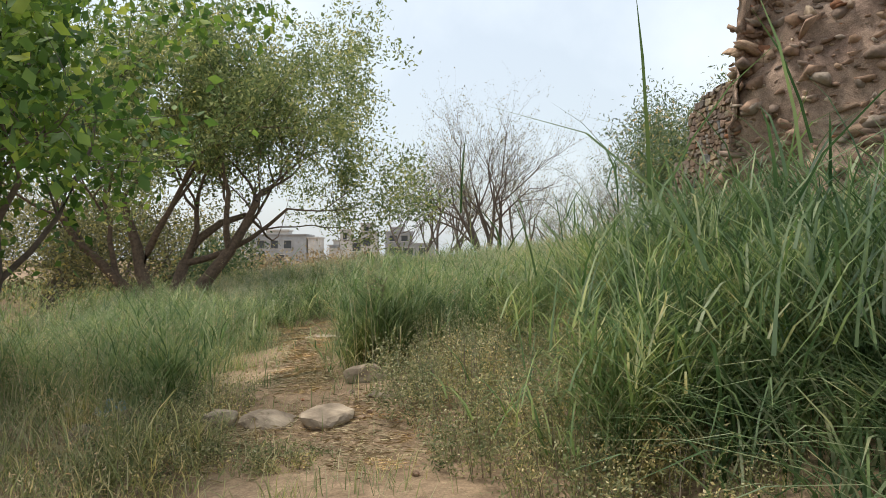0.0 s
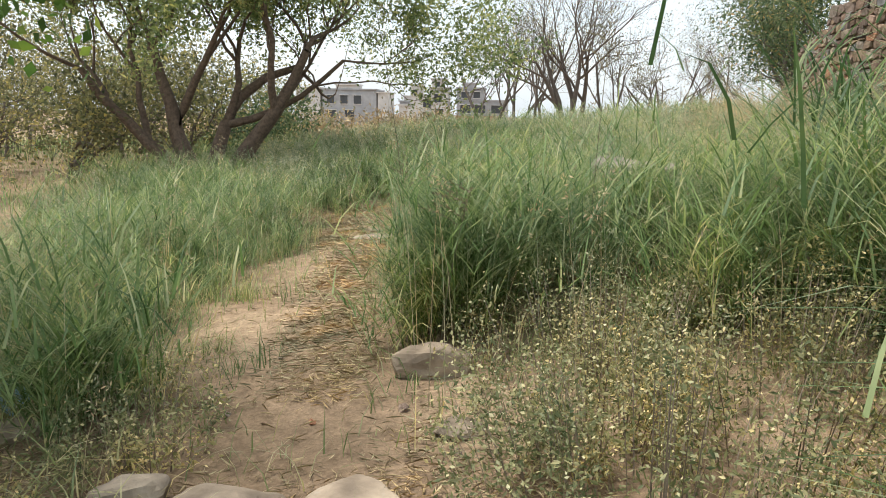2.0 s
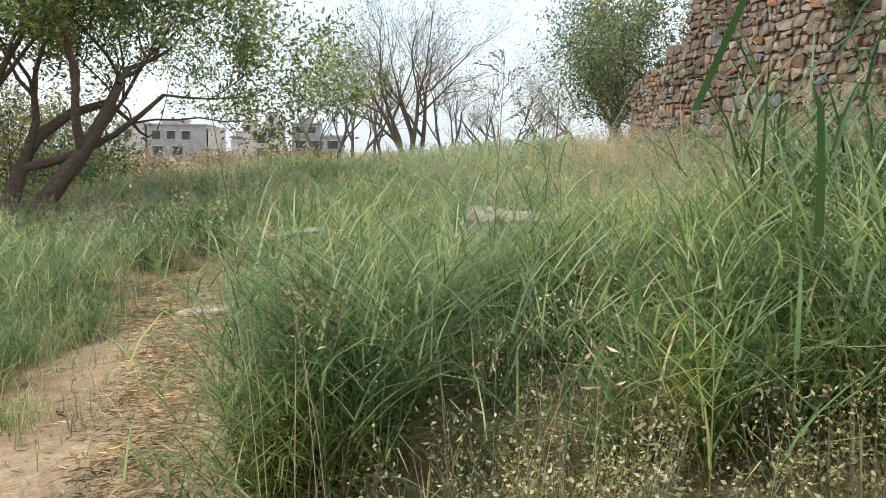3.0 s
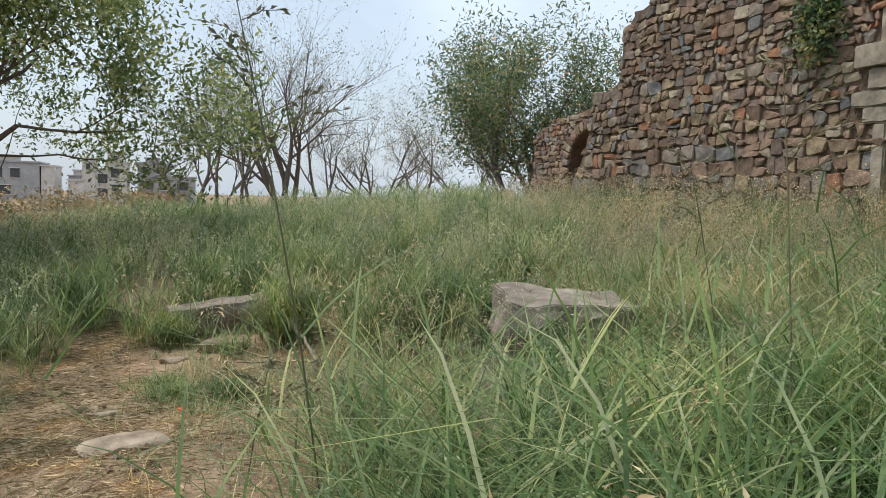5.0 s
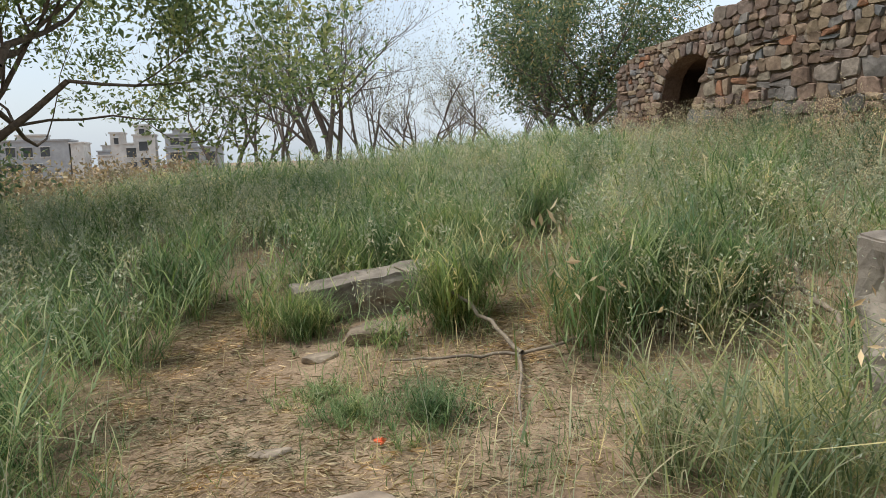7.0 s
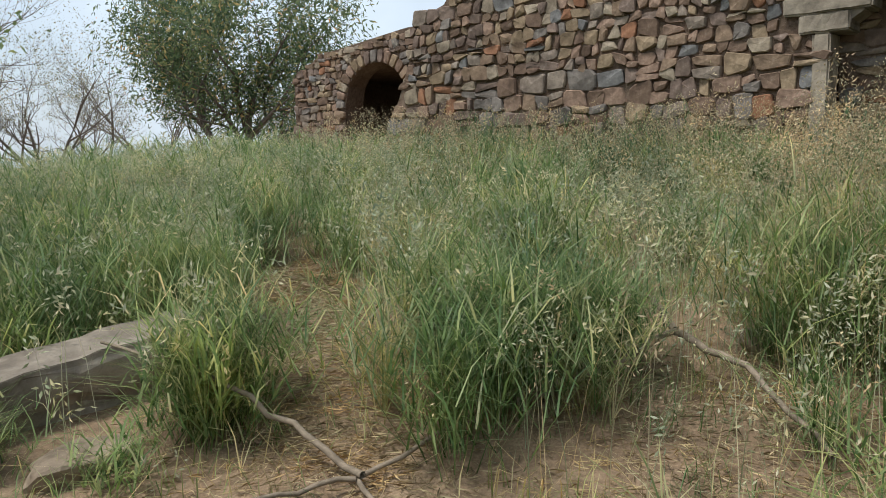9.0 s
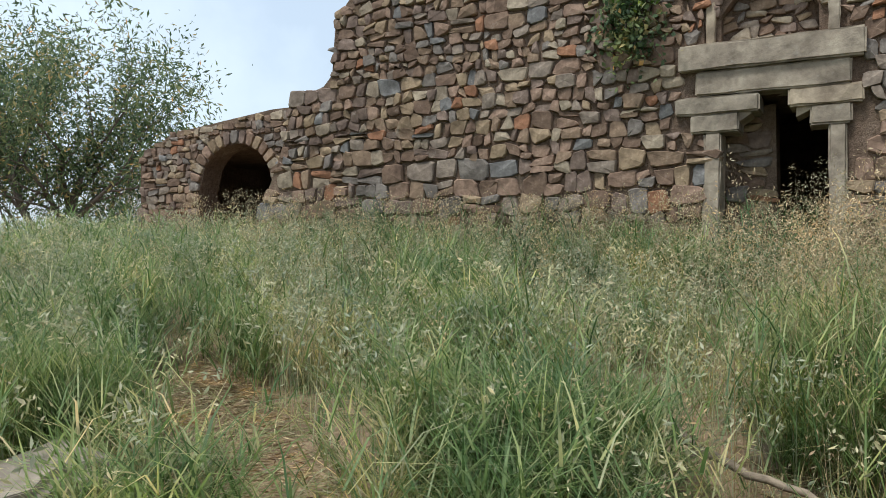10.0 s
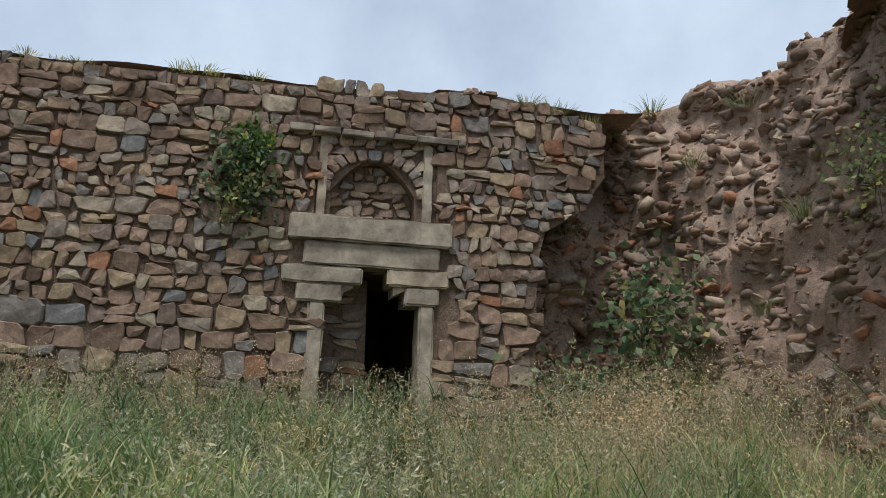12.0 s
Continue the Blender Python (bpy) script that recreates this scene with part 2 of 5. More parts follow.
def land(x, y):
    """Height of the ground, for numbers or arrays."""
    x, y = np.asarray(x, float), np.asarray(y, float)
    along = np.interp(y, [-60, -6, 0, 3, 5.8, 8, 10.9, 12.5, 14.5, 20, 33, 45, 70, 120], [-0.4, 0.0, 0.1, 0.3, 0.42, 0.40, 0.22, 0.33, 0.42, 0.58, 0.62, 0.5, -0.1, -0.5])
    dx = x - path_x(y)
    east = np.clip(dx, 0, 12)
    west = np.clip(-dx, 0, 30)
    rise = 0.05 * np.clip(east, 0, 1.2) + np.interp(y, [-8, 3, 8, 11, 16, 26, 40], [0.26, 0.24, 0.17, 0.095, 0.11, 0.08, 0.03]) * np.clip(east - 1.2, 0, 6.5)
    fall = 0.60 * (1 - np.exp(-west / 3.2)) * np.interp(y, [-8, 0, 14, 25, 45], [1.3, 1.15, 0.9, 1.0, 1.0])
    far = np.clip((np.hypot(x, y - 15) - 45) / 60, 0, 1)
    waves = 0.05 * np.sin(1.3 * x + 0.7) * np.sin(1.1 * y) + 0.025 * np.sin(3.1 * x - y) * np.sin(2.7 * y + x)
    return (along + rise - fall + waves) * (1 - far) + (-0.6) * far


def grid_axis(fine_from, fine_to, step, reach):
    a = list(np.arange(fine_from, fine_to + 1e-6, step))
    lo, hi, k = a[0], a[-1], step
    while hi < reach:
        k *= 1.35
        lo, hi = lo - k, hi + k
        a = [lo] + a + [hi]
    return np.array(a)


def build_ground():
    gx, gy = grid_axis(-6, 7, 0.16, 3000), grid_axis(-3, 22, 0.16, 3000)
    X, Y = np.meshgrid(gx, gy)
    Z = land(X, Y)
    rough = np.array([noise.fractal((x * 1.7, y * 1.7, 0.0), 0.8, 2.0, 4) for x, y in zip(X.ravel(), Y.ravel())]).reshape(X.shape)
    Z = Z + 0.022 * rough * (np.abs(X) < 30)
    V = np.stack([X, Y, Z], -1).reshape(-1, 3)
    ny, nx = X.shape
    i = np.arange(ny * nx).reshape(ny, nx)
    a, b, c, d = i[:-1, :-1].ravel(), i[:-1, 1:].ravel(), i[1:, 1:].ravel(), i[1:, :-1].ravel()
    tris = np.concatenate([np.stack([a, b, c], 1), np.stack([a, c, d], 1)])
    ob = big_mesh("ground", V, tris, M_GROUND)
    ob.data.polygons.foreach_set("use_smooth", [True] * len(ob.data.polygons))
    return tagged(ob, "dry sandy brown earth with a worn footpath", "ground", kind="structure")


ground = build_ground()

# ---- the ruined wall: its own axes, s to the right seen from the front, d out of the face ----
WALL = Matrix(((0.1284, 0.9917, 0, 6.295), (-0.9917, 0.1284, 0, 12.05), (0, 0, 1, 0), (0, 0, 0, 1)))


def wp(s, d, z):
    return WALL @ Vector((s, -d, z))


def prism(bm, outline, d0, d1):
    """A plate with the outline (s, z), from depth d0 out to d1, in the wall's axes."""
    n = len(outline)
    f = [bm.verts.new((s, -d1, z)) for s, z in outline]
    b = [bm.verts.new((s, -d0, z)) for s, z in outline]
    bm.faces.new(f)
    bm.faces.new(b[::-1])
    for k in range(n):
        bm.faces.new((f[k], b[k], b[(k + 1) % n], f[(k + 1) % n]))


def wall_piece(name, outlines, mat, parent, label=""):
    bm = bmesh.new()
    for outline, d0, d1 in outlines:
        prism(bm, outline, d0, d1)
    bmesh.ops.recalc_face_normals(bm, faces=bm.faces)
    return part(name, bm, mat, parent, label)


wall = empty("ruin_wall", (0, 0, 0), "tall ruined wall of brown rubble stone with a blocked doorway", "wall", kind="structure")
wall.matrix_world = WALL
LEFT = [(-6.78, 0.2), (-6.62, 2.0), (-6.4, 2.45), (-6.12, 3.1), (-6.08, 3.5), (-5.5, 3.66), (-5.36, 3.8), (-5.3, 4.5), (-5.05, 4.78), (-4.5, 4.95), (-0.64, 5.0), (-0.64, 0.2)]
RIGHT = [(0.66, 0.2), (0.66, 5.1), (1.0, 5.18), (1.5, 5.12), (2.15, 5.0), (2.6, 4.95), (2.62, 4.3), (2.3, 3.85), (1.9, 3.6), (1.8, 3.2), (1.78, 0.2)]
wall_piece("core", [(LEFT, -1.7, 0.0), (RIGHT, -1.7, 0.0), ([(-0.64, 3.06), (-0.64, 5.0), (0.66, 5.1), (0.66, 3.06)], -1.7, -0.2),
                    ([(-0.64, 4.5), (-0.64, 5.0), (0.66, 5.1), (0.66, 4.5)], -0.2, 0.0)], M_MORTAR, wall, "dark earthy mortar between the stones")
# passage behind the doorway
wall_piece("passage", [([(-0.9, 0.2), (-0.9, 3.3), (-0.72, 3.3), (-0.72, 0.2)], -4.2, -1.7), ([(0.72, 0.2), (0.72, 3.3), (0.9, 3.3), (0.9, 0.2)], -4.2, -1.7),
                       ([(-0.9, 3.3), (-0.9, 3.5), (0.9, 3.5), (0.9, 3.3)], -4.2, -1.7), ([(-0.9, 0.2), (-0.9, 3.5), (0.9, 3.5), (0.9, 0.2)], -4.4, -4.2)], M_MORTAR, wall)

# ---- plants: tools ----
def blades(base, height, width, lean, droop, heading, levels=(0.0, 0.45, 0.8, 1.0)):
    """Tapering curved blades as vertex and triangle arrays; all arguments are arrays of one length."""
    n = len(base)
    L = len(levels)
    side = np.stack([-np.sin(heading), np.cos(heading), np.zeros(n)], 1)
    fwd = np.stack([np.cos(heading), np.sin(heading), np.zeros(n)], 1)
    V = np.zeros((n, 2 * (L - 1) + 1, 3))
    for k, q in enumerate(levels):
        out = height * (lean * q + droop * q * q)
        up = height * (q - 0.45 * droop * q ** 3)
        c = base + fwd * out[:, None]
        c[:, 2] += up
        w = width * (1 - 0.55 * q) * 0.5
        if k < L - 1:
            V[:, 2 * k] = c - side * w[:, None]
            V[:, 2 * k + 1] = c + side * w[:, None]
        else:
            V[:, 2 * k] = c
    tri = []
    for k in range(L - 2):
        a = 2 * k
        tri += [(a, a + 1, a + 3), (a, a + 3, a + 2)]
    a = 2 * (L - 2)
    tri.append((a, a + 1, a + 2))
    tri = np.array(tri)
    T = (np.arange(n)[:, None, None] * (2 * (L - 1) + 1) + tri[None]).reshape(-1, 3)
    return V.reshape(-1, 3), T


def diamonds(centre, length, width, direction, normal_jitter=1.0):
    """Small pointed leaves: four corners each, folded a little along the middle."""
    n = len(centre)
    d = direction / np.maximum(np.linalg.norm(direction, axis=1, keepdims=True), 1e-6)
    r = rng.normal(size=(n, 3)) * normal_jitter
    s = np.cross(d, r)
    s /= np.maximum(np.linalg.norm(s, axis=1, keepdims=True), 1e-6)
    up = np.cross(s, d)
    a = centre
    b = centre + d * (length * 0.45)[:, None] + s * (width * 0.5)[:, None] + up * (length * 0.08)[:, None]
    c = centre + d * length[:, None]
    e = centre + d * (length * 0.45)[:, None] - s * (width * 0.5)[:, None] + up * (length * 0.08)[:, None]
    V = np.stack([a, b, c, e], 1).reshape(-1, 3)
    k = np.arange(n)[:, None] * 4
    T = np.concatenate([k + np.array([[0, 1, 2]]), k + np.array([[0, 2, 3]])], 1).reshape(-1, 3)
    return V, T


def join_arrays(pieces):
    V, T, o = [], [], 0
    for v, t in pieces:
        V.append(v)
        T.append(t + o)
        o += len(v)
    return np.concatenate(V), np.concatenate(T)


def on_land(x, y):
    return np.stack([x, y, land(x, y) - 0.02], 1)


def scatter(n, x0, x1, y0, y1, keep, clump=0.5, size=0.5):
    """Points in a rectangle, kept with the given chance, gathered in tufts."""
    x, y = rng.uniform(x0, x1, n), rng.uniform(y0, y1, n)
    if clump > 0:
        m = max(1, int((x1 - x0) * (y1 - y0) * 5))
        cx, cy = rng.uniform(x0, x1, m), rng.uniform(y0, y1, m)
        pick = rng.integers(0, m, n)
        gather = rng.random(n) < clump
        x = np.where(gather, cx[pick] + rng.normal(0, size * 0.22, n), x)
        y = np.where(gather, cy[pick] + rng.normal(0, size * 0.22, n), y)
    ok = rng.random(n) < keep(x, y)
    return x[ok], y[ok]


def inside(outline, s, z):
    hit = False
    n = len(outline)
    for k in range(n):
        (s0, z0), (s1, z1) = outline[k], outline[(k + 1) % n]
        if (z0 > z) != (z1 > z) and s < (s1 - s0) * (z - z0) / (z1 - z0) + s0:
            hit = not hit
    return hit


def stone_mesh(poly, proud, rnd):
    """A pillow-faced stone from its outline (s, z): a skirt, a rounded shoulder and an uneven face. Local to the wall's axes."""
    n = len(poly)
    cs, cz = sum(p[0] for p in poly) / n, sum(p[1] for p in poly) / n
    tilt_s, tilt_z = rnd.uniform(-0.10, 0.10), rnd.uniform(-0.12, 0.12)
    verts, faces = [], []
    for scale, out in ((1.0, -0.05), (0.985, 0.65), (0.89, 1.0)):
        for s, z in poly:
            ds, dz = (s - cs) * scale, (z - cz) * scale
            d = proud * out
            if out > 0:
                d += tilt_s * ds + tilt_z * dz + rnd.uniform(-0.006, 0.006)
            verts.append((cs + ds, -d, cz + dz))
    verts.append((cs + rnd.uniform(-0.02, 0.02), -(proud * 1.05 + rnd.uniform(-0.008, 0.012)), cz))
    for r in range(2):
        for k in range(n):
            a, b = r * n + k, r * n + (k + 1) % n
            faces.append((a, b, b + n, a + n))
    for k in range(n):
        faces.append((2 * n + k, 2 * n + (k + 1) % n, 3 * n))
    return verts, faces


def rounded(corners, rnd, cut=(0.05, 0.25)):
    """Cuts each corner of a polygon, so that the stone has a worn outline."""
    out = []
    n = len(corners)
    for k in range(n):
        p, a, b = corners[k], corners[k - 1], corners[(k + 1) % n]
        for q in (a, b):
            c = rnd.uniform(*cut)
            out.append((p[0] + (q[0] - p[0]) * c + rnd.uniform(-0.006, 0.006), p[1] + (q[1] - p[1]) * c + rnd.uniform(-0.006, 0.006)))
    return out


def lay_masonry(keep, s0, s1, z0, z1, seed, row=(0.095, 0.22), wide=(0.8, 1.9), gap=0.005, proud=(0.026, 0.058)):
    """Roughly coursed rubble: rows of uneven height, some stones doubled up. Returns outlines and how proud each stands."""
    rnd = random.Random(seed)
    stones, z = [], z0
    while z < z1:
        h = rnd.uniform(*row) * (1.12 if z < 2.9 else 0.9)
        s = s0 - rnd.uniform(0, 0.2)

        def wob(a, level):
            return level + 0.06 * noise.noise((a * 0.9, level * 3.1, seed)) + 0.045 * noise.noise((a * 3.0, level * 5.0, seed + 2))
        while s < s1:
            w = h * (wide[0] + (wide[1] - wide[0]) * rnd.random() ** 1.3)
            sides = [s + rnd.uniform(-0.02, 0.02), s + w + rnd.uniform(-0.02, 0.02)]
            lo = [wob(s, z), wob(s + w, z)]
            hi = [wob(s, z + h), wob(s + w, z + h)]
            quads = []
            roll = rnd.random()
            if roll < 0.26 and h > 0.15:
                f, f2 = rnd.uniform(0.35, 0.65), rnd.uniform(0.35, 0.65)
                m0, m1 = lo[0] + (hi[0] - lo[0]) * f, lo[1] + (hi[1] - lo[1]) * f2
                quads = [((s, lo[0]), (s + w, lo[1]), (s + w, m1), (s, m0)), ((s, m0), (s + w, m1), (s + w, hi[1]), (s, hi[0]))]
            elif roll < 0.36 and w > 0.22:
                mb, mt = s + w * rnd.uniform(0.4, 0.6), s + w * rnd.uniform(0.4, 0.6)
                lm, hm = (lo[0] + lo[1]) / 2, (hi[0] + hi[1]) / 2
                quads = [((s, lo[0]), (mb, lm), (mt, hm), (s, hi[0])), ((mb, lm), (s + w, lo[1]), (s + w, hi[1]), (mt, hm))]
            else:
                quads = [((s, lo[0]), (s + w, lo[1]), (s + w, hi[1]), (s, hi[0]))]
            for q in quads:
                cs, cz = sum(p[0] for p in q) / 4, sum(p[1] for p in q) / 4
                if not keep(cs, cz):
                    continue
                shrunk = []
                for ps, pz in q:
                    ps, pz = ps + rnd.uniform(-0.04, 0.04), pz + rnd.uniform(-0.034, 0.034)
                    ds, dz = ps - cs, pz - cz
                    shrunk.append((cs + ds - math.copysign(min(gap, abs(ds) * 0.4), ds), cz + dz - math.copysign(min(gap, abs(dz) * 0.4), dz)))
                stones.append((rounded(shrunk, rnd), rnd.uniform(*proud)))
            s += w
        z += h
    return stones, rnd


def place_stones(stones, rnd, parent, single, depth=0.0):
    """Stones within the nearest stretch are objects of their own, the rest one joined mesh."""
    V, F, count = [], [], 0
    for poly, proud in stones:
        v, f = stone_mesh(poly, proud, rnd)
        v = [(a, b - depth, c) for a, b, c in v]
        cs, cz = sum(p[0] for p in poly) / len(poly), sum(p[1] for p in poly) / len(poly)
        if single(cs, cz) and count < 300:
            count += 1
            o = Vector((cs, -depth, cz))
            ob = mesh_object("stone", [Vector(p) - o for p in v], f, M_STONE, parent)
            ob.location = o
        else:
            k = len(V)
            V += v
            F += [tuple(i + k for i in q) for q in f]
    if V:
        ob = mesh_object("stonework", V, F, M_STONE_J, parent)
        ob["kind"] = "stuff"


def in_niche(s, z):
    return -0.62 < s < 0.6 and 3.58 < z < 4.52


def in_arch(s, z, grow=0.0):
    s = s + 0.03
    if abs(s) > 0.45 + grow or z < 3.58:
        return False
    if z < 3.87:
        return True
    # pointed four-centred head
    return z < 3.87 + (0.37 + grow) * (1 - (abs(s) / (0.45 + grow)) ** 1.9)


def wall_face(s, z):
    if z < 0.9:
        return False
    if in_niche(s, z) or (-0.92 < s < 0.84 and 3.0 < z < 3.62) or (-0.95 < s < 0.85 and 2.66 < z < 3.08) or (-0.64 < s < 0.66 and z < 2.75):
        return False
    return inside(LEFT, s, z) or inside(RIGHT, s, z) or (-0.7 <= s <= 0.7 and 4.5 < z < 5.04)


stones, srnd = lay_masonry(wall_face, -6.8, 2.7, 0.8, 5.15, 11)
place_stones(stones, srnd, wall, lambda s, z: -3.2 < s < 1.9 and 1.9 < z < 4.6)


def block_piece(name, s0, s1, z0, z1, d0, d1, mat, parent, seed, label="", bevel=0.018, slant=0.0):
    """A hewn block with worn arrises and a slightly uneven face."""
    rnd = random.Random(seed)
    bm = bmesh.new()
    prism(bm, [(s0 + slant, z0), (s1 + slant, z0), (s1, z1), (s0, z1)], d0, d1)
    bmesh.ops.recalc_face_normals(bm, faces=bm.faces)
    longest = [e for e in bm.edges if e.calc_length() > 0.45]
    bmesh.ops.subdivide_edges(bm, edges=longest, cuts=5, use_grid_fill=True)
    bmesh.ops.bevel(bm, geom=[e for e in bm.edges if e.is_manifold and e.calc_face_angle(0) > 1.0], offset=bevel, segments=2, affect="EDGES")
    for v in bm.verts:
        v.co += Vector((rnd.uniform(-1, 1), rnd.uniform(-1, 1), rnd.uniform(-1, 1))) * 0.007
    return part(name, bm, mat, parent, label)


# doorway: jambs, stepped corbels, two lintels
block_piece("jamb", -0.64, -0.47, 0.6, 2.68, -0.3, 0.05, M_DRESSED, wall, 1, "leaning dressed stone door jamb", slant=-0.05)
block_piece("jamb", 0.5, 0.66, 0.6, 2.69, -0.3, 0.05, M_DRESSED, wall, 2, "leaning dressed stone door jamb")
block_piece("corbel", -0.78, -0.30, 2.68, 2.87, -0.35, 0.06, M_DRESSED, wall, 3)
block_piece("corbel", 0.34, 0.70, 2.69, 2.88, -0.35, 0.06, M_DRESSED, wall, 4)
block_piece("corbel", -0.93, -0.11, 2.87, 3.05, -0.35, 0.07, M_DRESSED, wall, 5)
block_piece("corbel", 0.15, 0.80, 2.88, 3.06, -0.35, 0.07, M_DRESSED, wall, 6)
block_piece("lintel", -0.72, 0.70, 3.06, 3.31, -0.35, 0.07, M_DRESSED, wall, 7, "grey dressed stone door lintel")
block_piece("lintel", -0.89, 0.82, 3.315, 3.58, -0.3, 0.11, M_DRESSED, wall, 8, "projecting mossy grey stone ledge over the door")
for side, steps in ((-1, ((-0.47, -0.30), (-0.30, -0.19))), (1, ((0.34, 0.5), (0.22, 0.34)))):
    for k, (a, b) in enumerate(steps):
        wall_piece("haunch", [([(a, 2.68 + 0.1 * k), (b, 2.68 + 0.1 * k + 0.06), (b, 2.9), (a, 2.9)] if side > 0 else
                              [(a, 2.68 + 0.1 * k), (b, 2.68 + 0.1 * k + 0.07), (b, 2.9), (a, 2.9)], -0.33, 0.02)], M_DRESSED, wall)

# masonry that blocks the left half of the doorway
wall_piece("blocking", [([(-0.5, 0.4), (-0.5, 2.95), (0.0, 3.0), (0.03, 0.4)], -0.9, -0.42)], M_MORTAR, wall)
infill, irnd = lay_masonry(lambda s, z: -0.46 < s < 0.0 and z < 2.95, -0.47, 0.03, 1.0, 2.95, 5, (0.14, 0.2), (1.2, 2.0), 0.006, (0.02, 0.035))
place_stones(infill, irnd, wall, lambda s, z: True, -0.42)

# blind arch over the door
fill, frnd = lay_masonry(lambda s, z: in_arch(s, z, -0.02), -0.5, 0.45, 3.58, 4.26, 21, (0.07, 0.14), (1.1, 2.2), 0.007, (0.02, 0.045))
place_stones(fill, frnd, wall, lambda s, z: True, -0.2)
spandrel = bmesh.new()
N_ARC = 18
arc = []
for k in range(N_ARC + 1):
    a = -0.45 + 0.9 * k / N_ARC
    arc.append((a - 0.03, 3.87 + 0.37 * (1 - (abs(a) / 0.45) ** 1.9)))
for k in range(N_ARC):
    prism(spandrel, [arc[k], arc[k + 1], (arc[k + 1][0], 4.5), (arc[k][0], 4.5)], -0.2, -0.03)
prism(spandrel, [(-0.64, 3.58), (-0.48, 3.58), (-0.48, 4.5), (-0.64, 4.5)], -0.2, -0.03)
prism(spandrel, [(0.42, 3.58), (0.66, 3.58), (0.66, 4.5), (0.42, 4.5)], -0.2, -0.03)
part("spandrel", spandrel, M_MORTAR, wall)
span, prnd = lay_masonry(lambda s, z: in_niche(s, z) and not in_arch(s, z, 0.17) and -0.56 < s < 0.52, -0.6, 0.6, 3.58, 4.46, 33, (0.1, 0.17), (1.0, 1.9), 0.008, (0.03, 0.05))
place_stones(span, prnd, wall, lambda s, z: True, -0.03)
for k in range(13):
    # arch stones stand on end round the opening
    a0, a1 = (k + 0.06) / 13, (k + 0.94) / 13
    pts = []
    for q, grow in ((a0, 0.01), (a1, 0.01), (a1, 0.14), (a0, 0.14)):
        ang = math.pi * (1 - q)
        c, sn = math.cos(ang), math.sin(ang)
        pts.append((-0.03 + (0.45 + grow) * math.copysign(abs(c) ** 0.9, c), 3.84 + (0.38 + grow) * abs(sn) ** 0.8))
    v, f = stone_mesh(rounded(pts, frnd, (0.1, 0.2)), 0.05, frnd)
    ob = mesh_object("arch_stone", [(x, y + 0.03, z) for x, y, z in v], f, M_STONE, wall)
for a, b in ((-0.62, -0.53), (0.5, 0.6)):
    block_piece("niche_post", a, b, 3.59, 4.46, -0.05, 0.03, M_DRESSED, wall, 40 + int(a * 10), bevel=0.01)
s = -0.95
lrnd = random.Random(3)
while s < 0.9:
    w = lrnd.uniform(0.2, 0.45)
    block_piece("ledge_stone", s, min(s + w - 0.015, 0.95), 4.47, 4.53 + lrnd.uniform(0, 0.03), -0.2, 0.10, M_SLAB, wall, int(s * 100) + 300, bevel=0.01)
    s += w

# ---- earth behind the wall and the collapsed bank beside it ----
BANK_LINE = [(6.62, 10.25), (7.15, 9.95), (7.35, 9.35), (6.9, 8.75), (6.0, 8.35), (5.0, 8.05), (4.1, 7.95), (3.3, 8.25), (2.85, 7.9), (3.4, 7.1), (4.6, 6.3), (6.2, 5.0), (8.5, 3.0)]
BANK_TOP = [5.0, 5.25, 5.45, 5.5, 5.4, 5.5, 5.65, 5.7, 5.5, 5.2, 4.9, 4.3, 3.2]


def bank_point(t, v):
    """A point of the bank: t along its foot, v from foot (0) over the crest (0.75) and back (1)."""
    k = min(int(t), len(BANK_LINE) - 2)
    f = t - k
    (x0, y0), (x1, y1) = BANK_LINE[k], BANK_LINE[k + 1]
    ka, kb = max(k - 1, 0), min(k + 2, len(BANK_LINE) - 1)
    tx = (x1 - x0) * 0.5 + (BANK_LINE[kb][0] - BANK_LINE[ka][0]) * 0.25
    ty = (y1 - y0) * 0.5 + (BANK_LINE[kb][1] - BANK_LINE[ka][1]) * 0.25
    ln = math.hypot(tx, ty)
    bx, by = -ty / ln, tx / ln
    x, y = x0 + (x1 - x0) * f, y0 + (y1 - y0) * f
    top = BANK_TOP[k] + (BANK_TOP[k + 1] - BANK_TOP[k]) * f
    foot = float(land(x, y)) - 0.2
    if v < 0.75:
        q = v / 0.75
        lean = 0.55 * q ** 1.6 + 0.10 * math.sin(q * 3.1) * float(np.interp(t, [2.5, 4.5, 8, 9.5], [0, 1, 1, 0]))
        z = foot + (top - foot) * q
        back = lean
    else:
        q = (v - 0.75) / 0.25
        back = 0.55 + float(np.interp(t, [3.2, 6.0], [2.2, 0.55])) * q
        z = top + 0.25 * math.sin(q * 2.4)
    # the bank's inside lies to the left of the line's direction
    p = Vector((x - bx * -back, y - by * -back, z))
    n1 = noise.fractal((p.x * 0.9, p.y * 0.9, p.z * 0.9), 0.9, 2.0, 5)
    n2 = noise.cell_vector((p.x * 2.6, p.y * 2.6, p.z * 3.4)) * 0.13
    push = (0.28 if t < 5 else 0.2) * n1
    return p + Vector((-bx * push, -by * push, 0.1 * n1)) + n2 * (0.7 if v > 0.02 else 0)


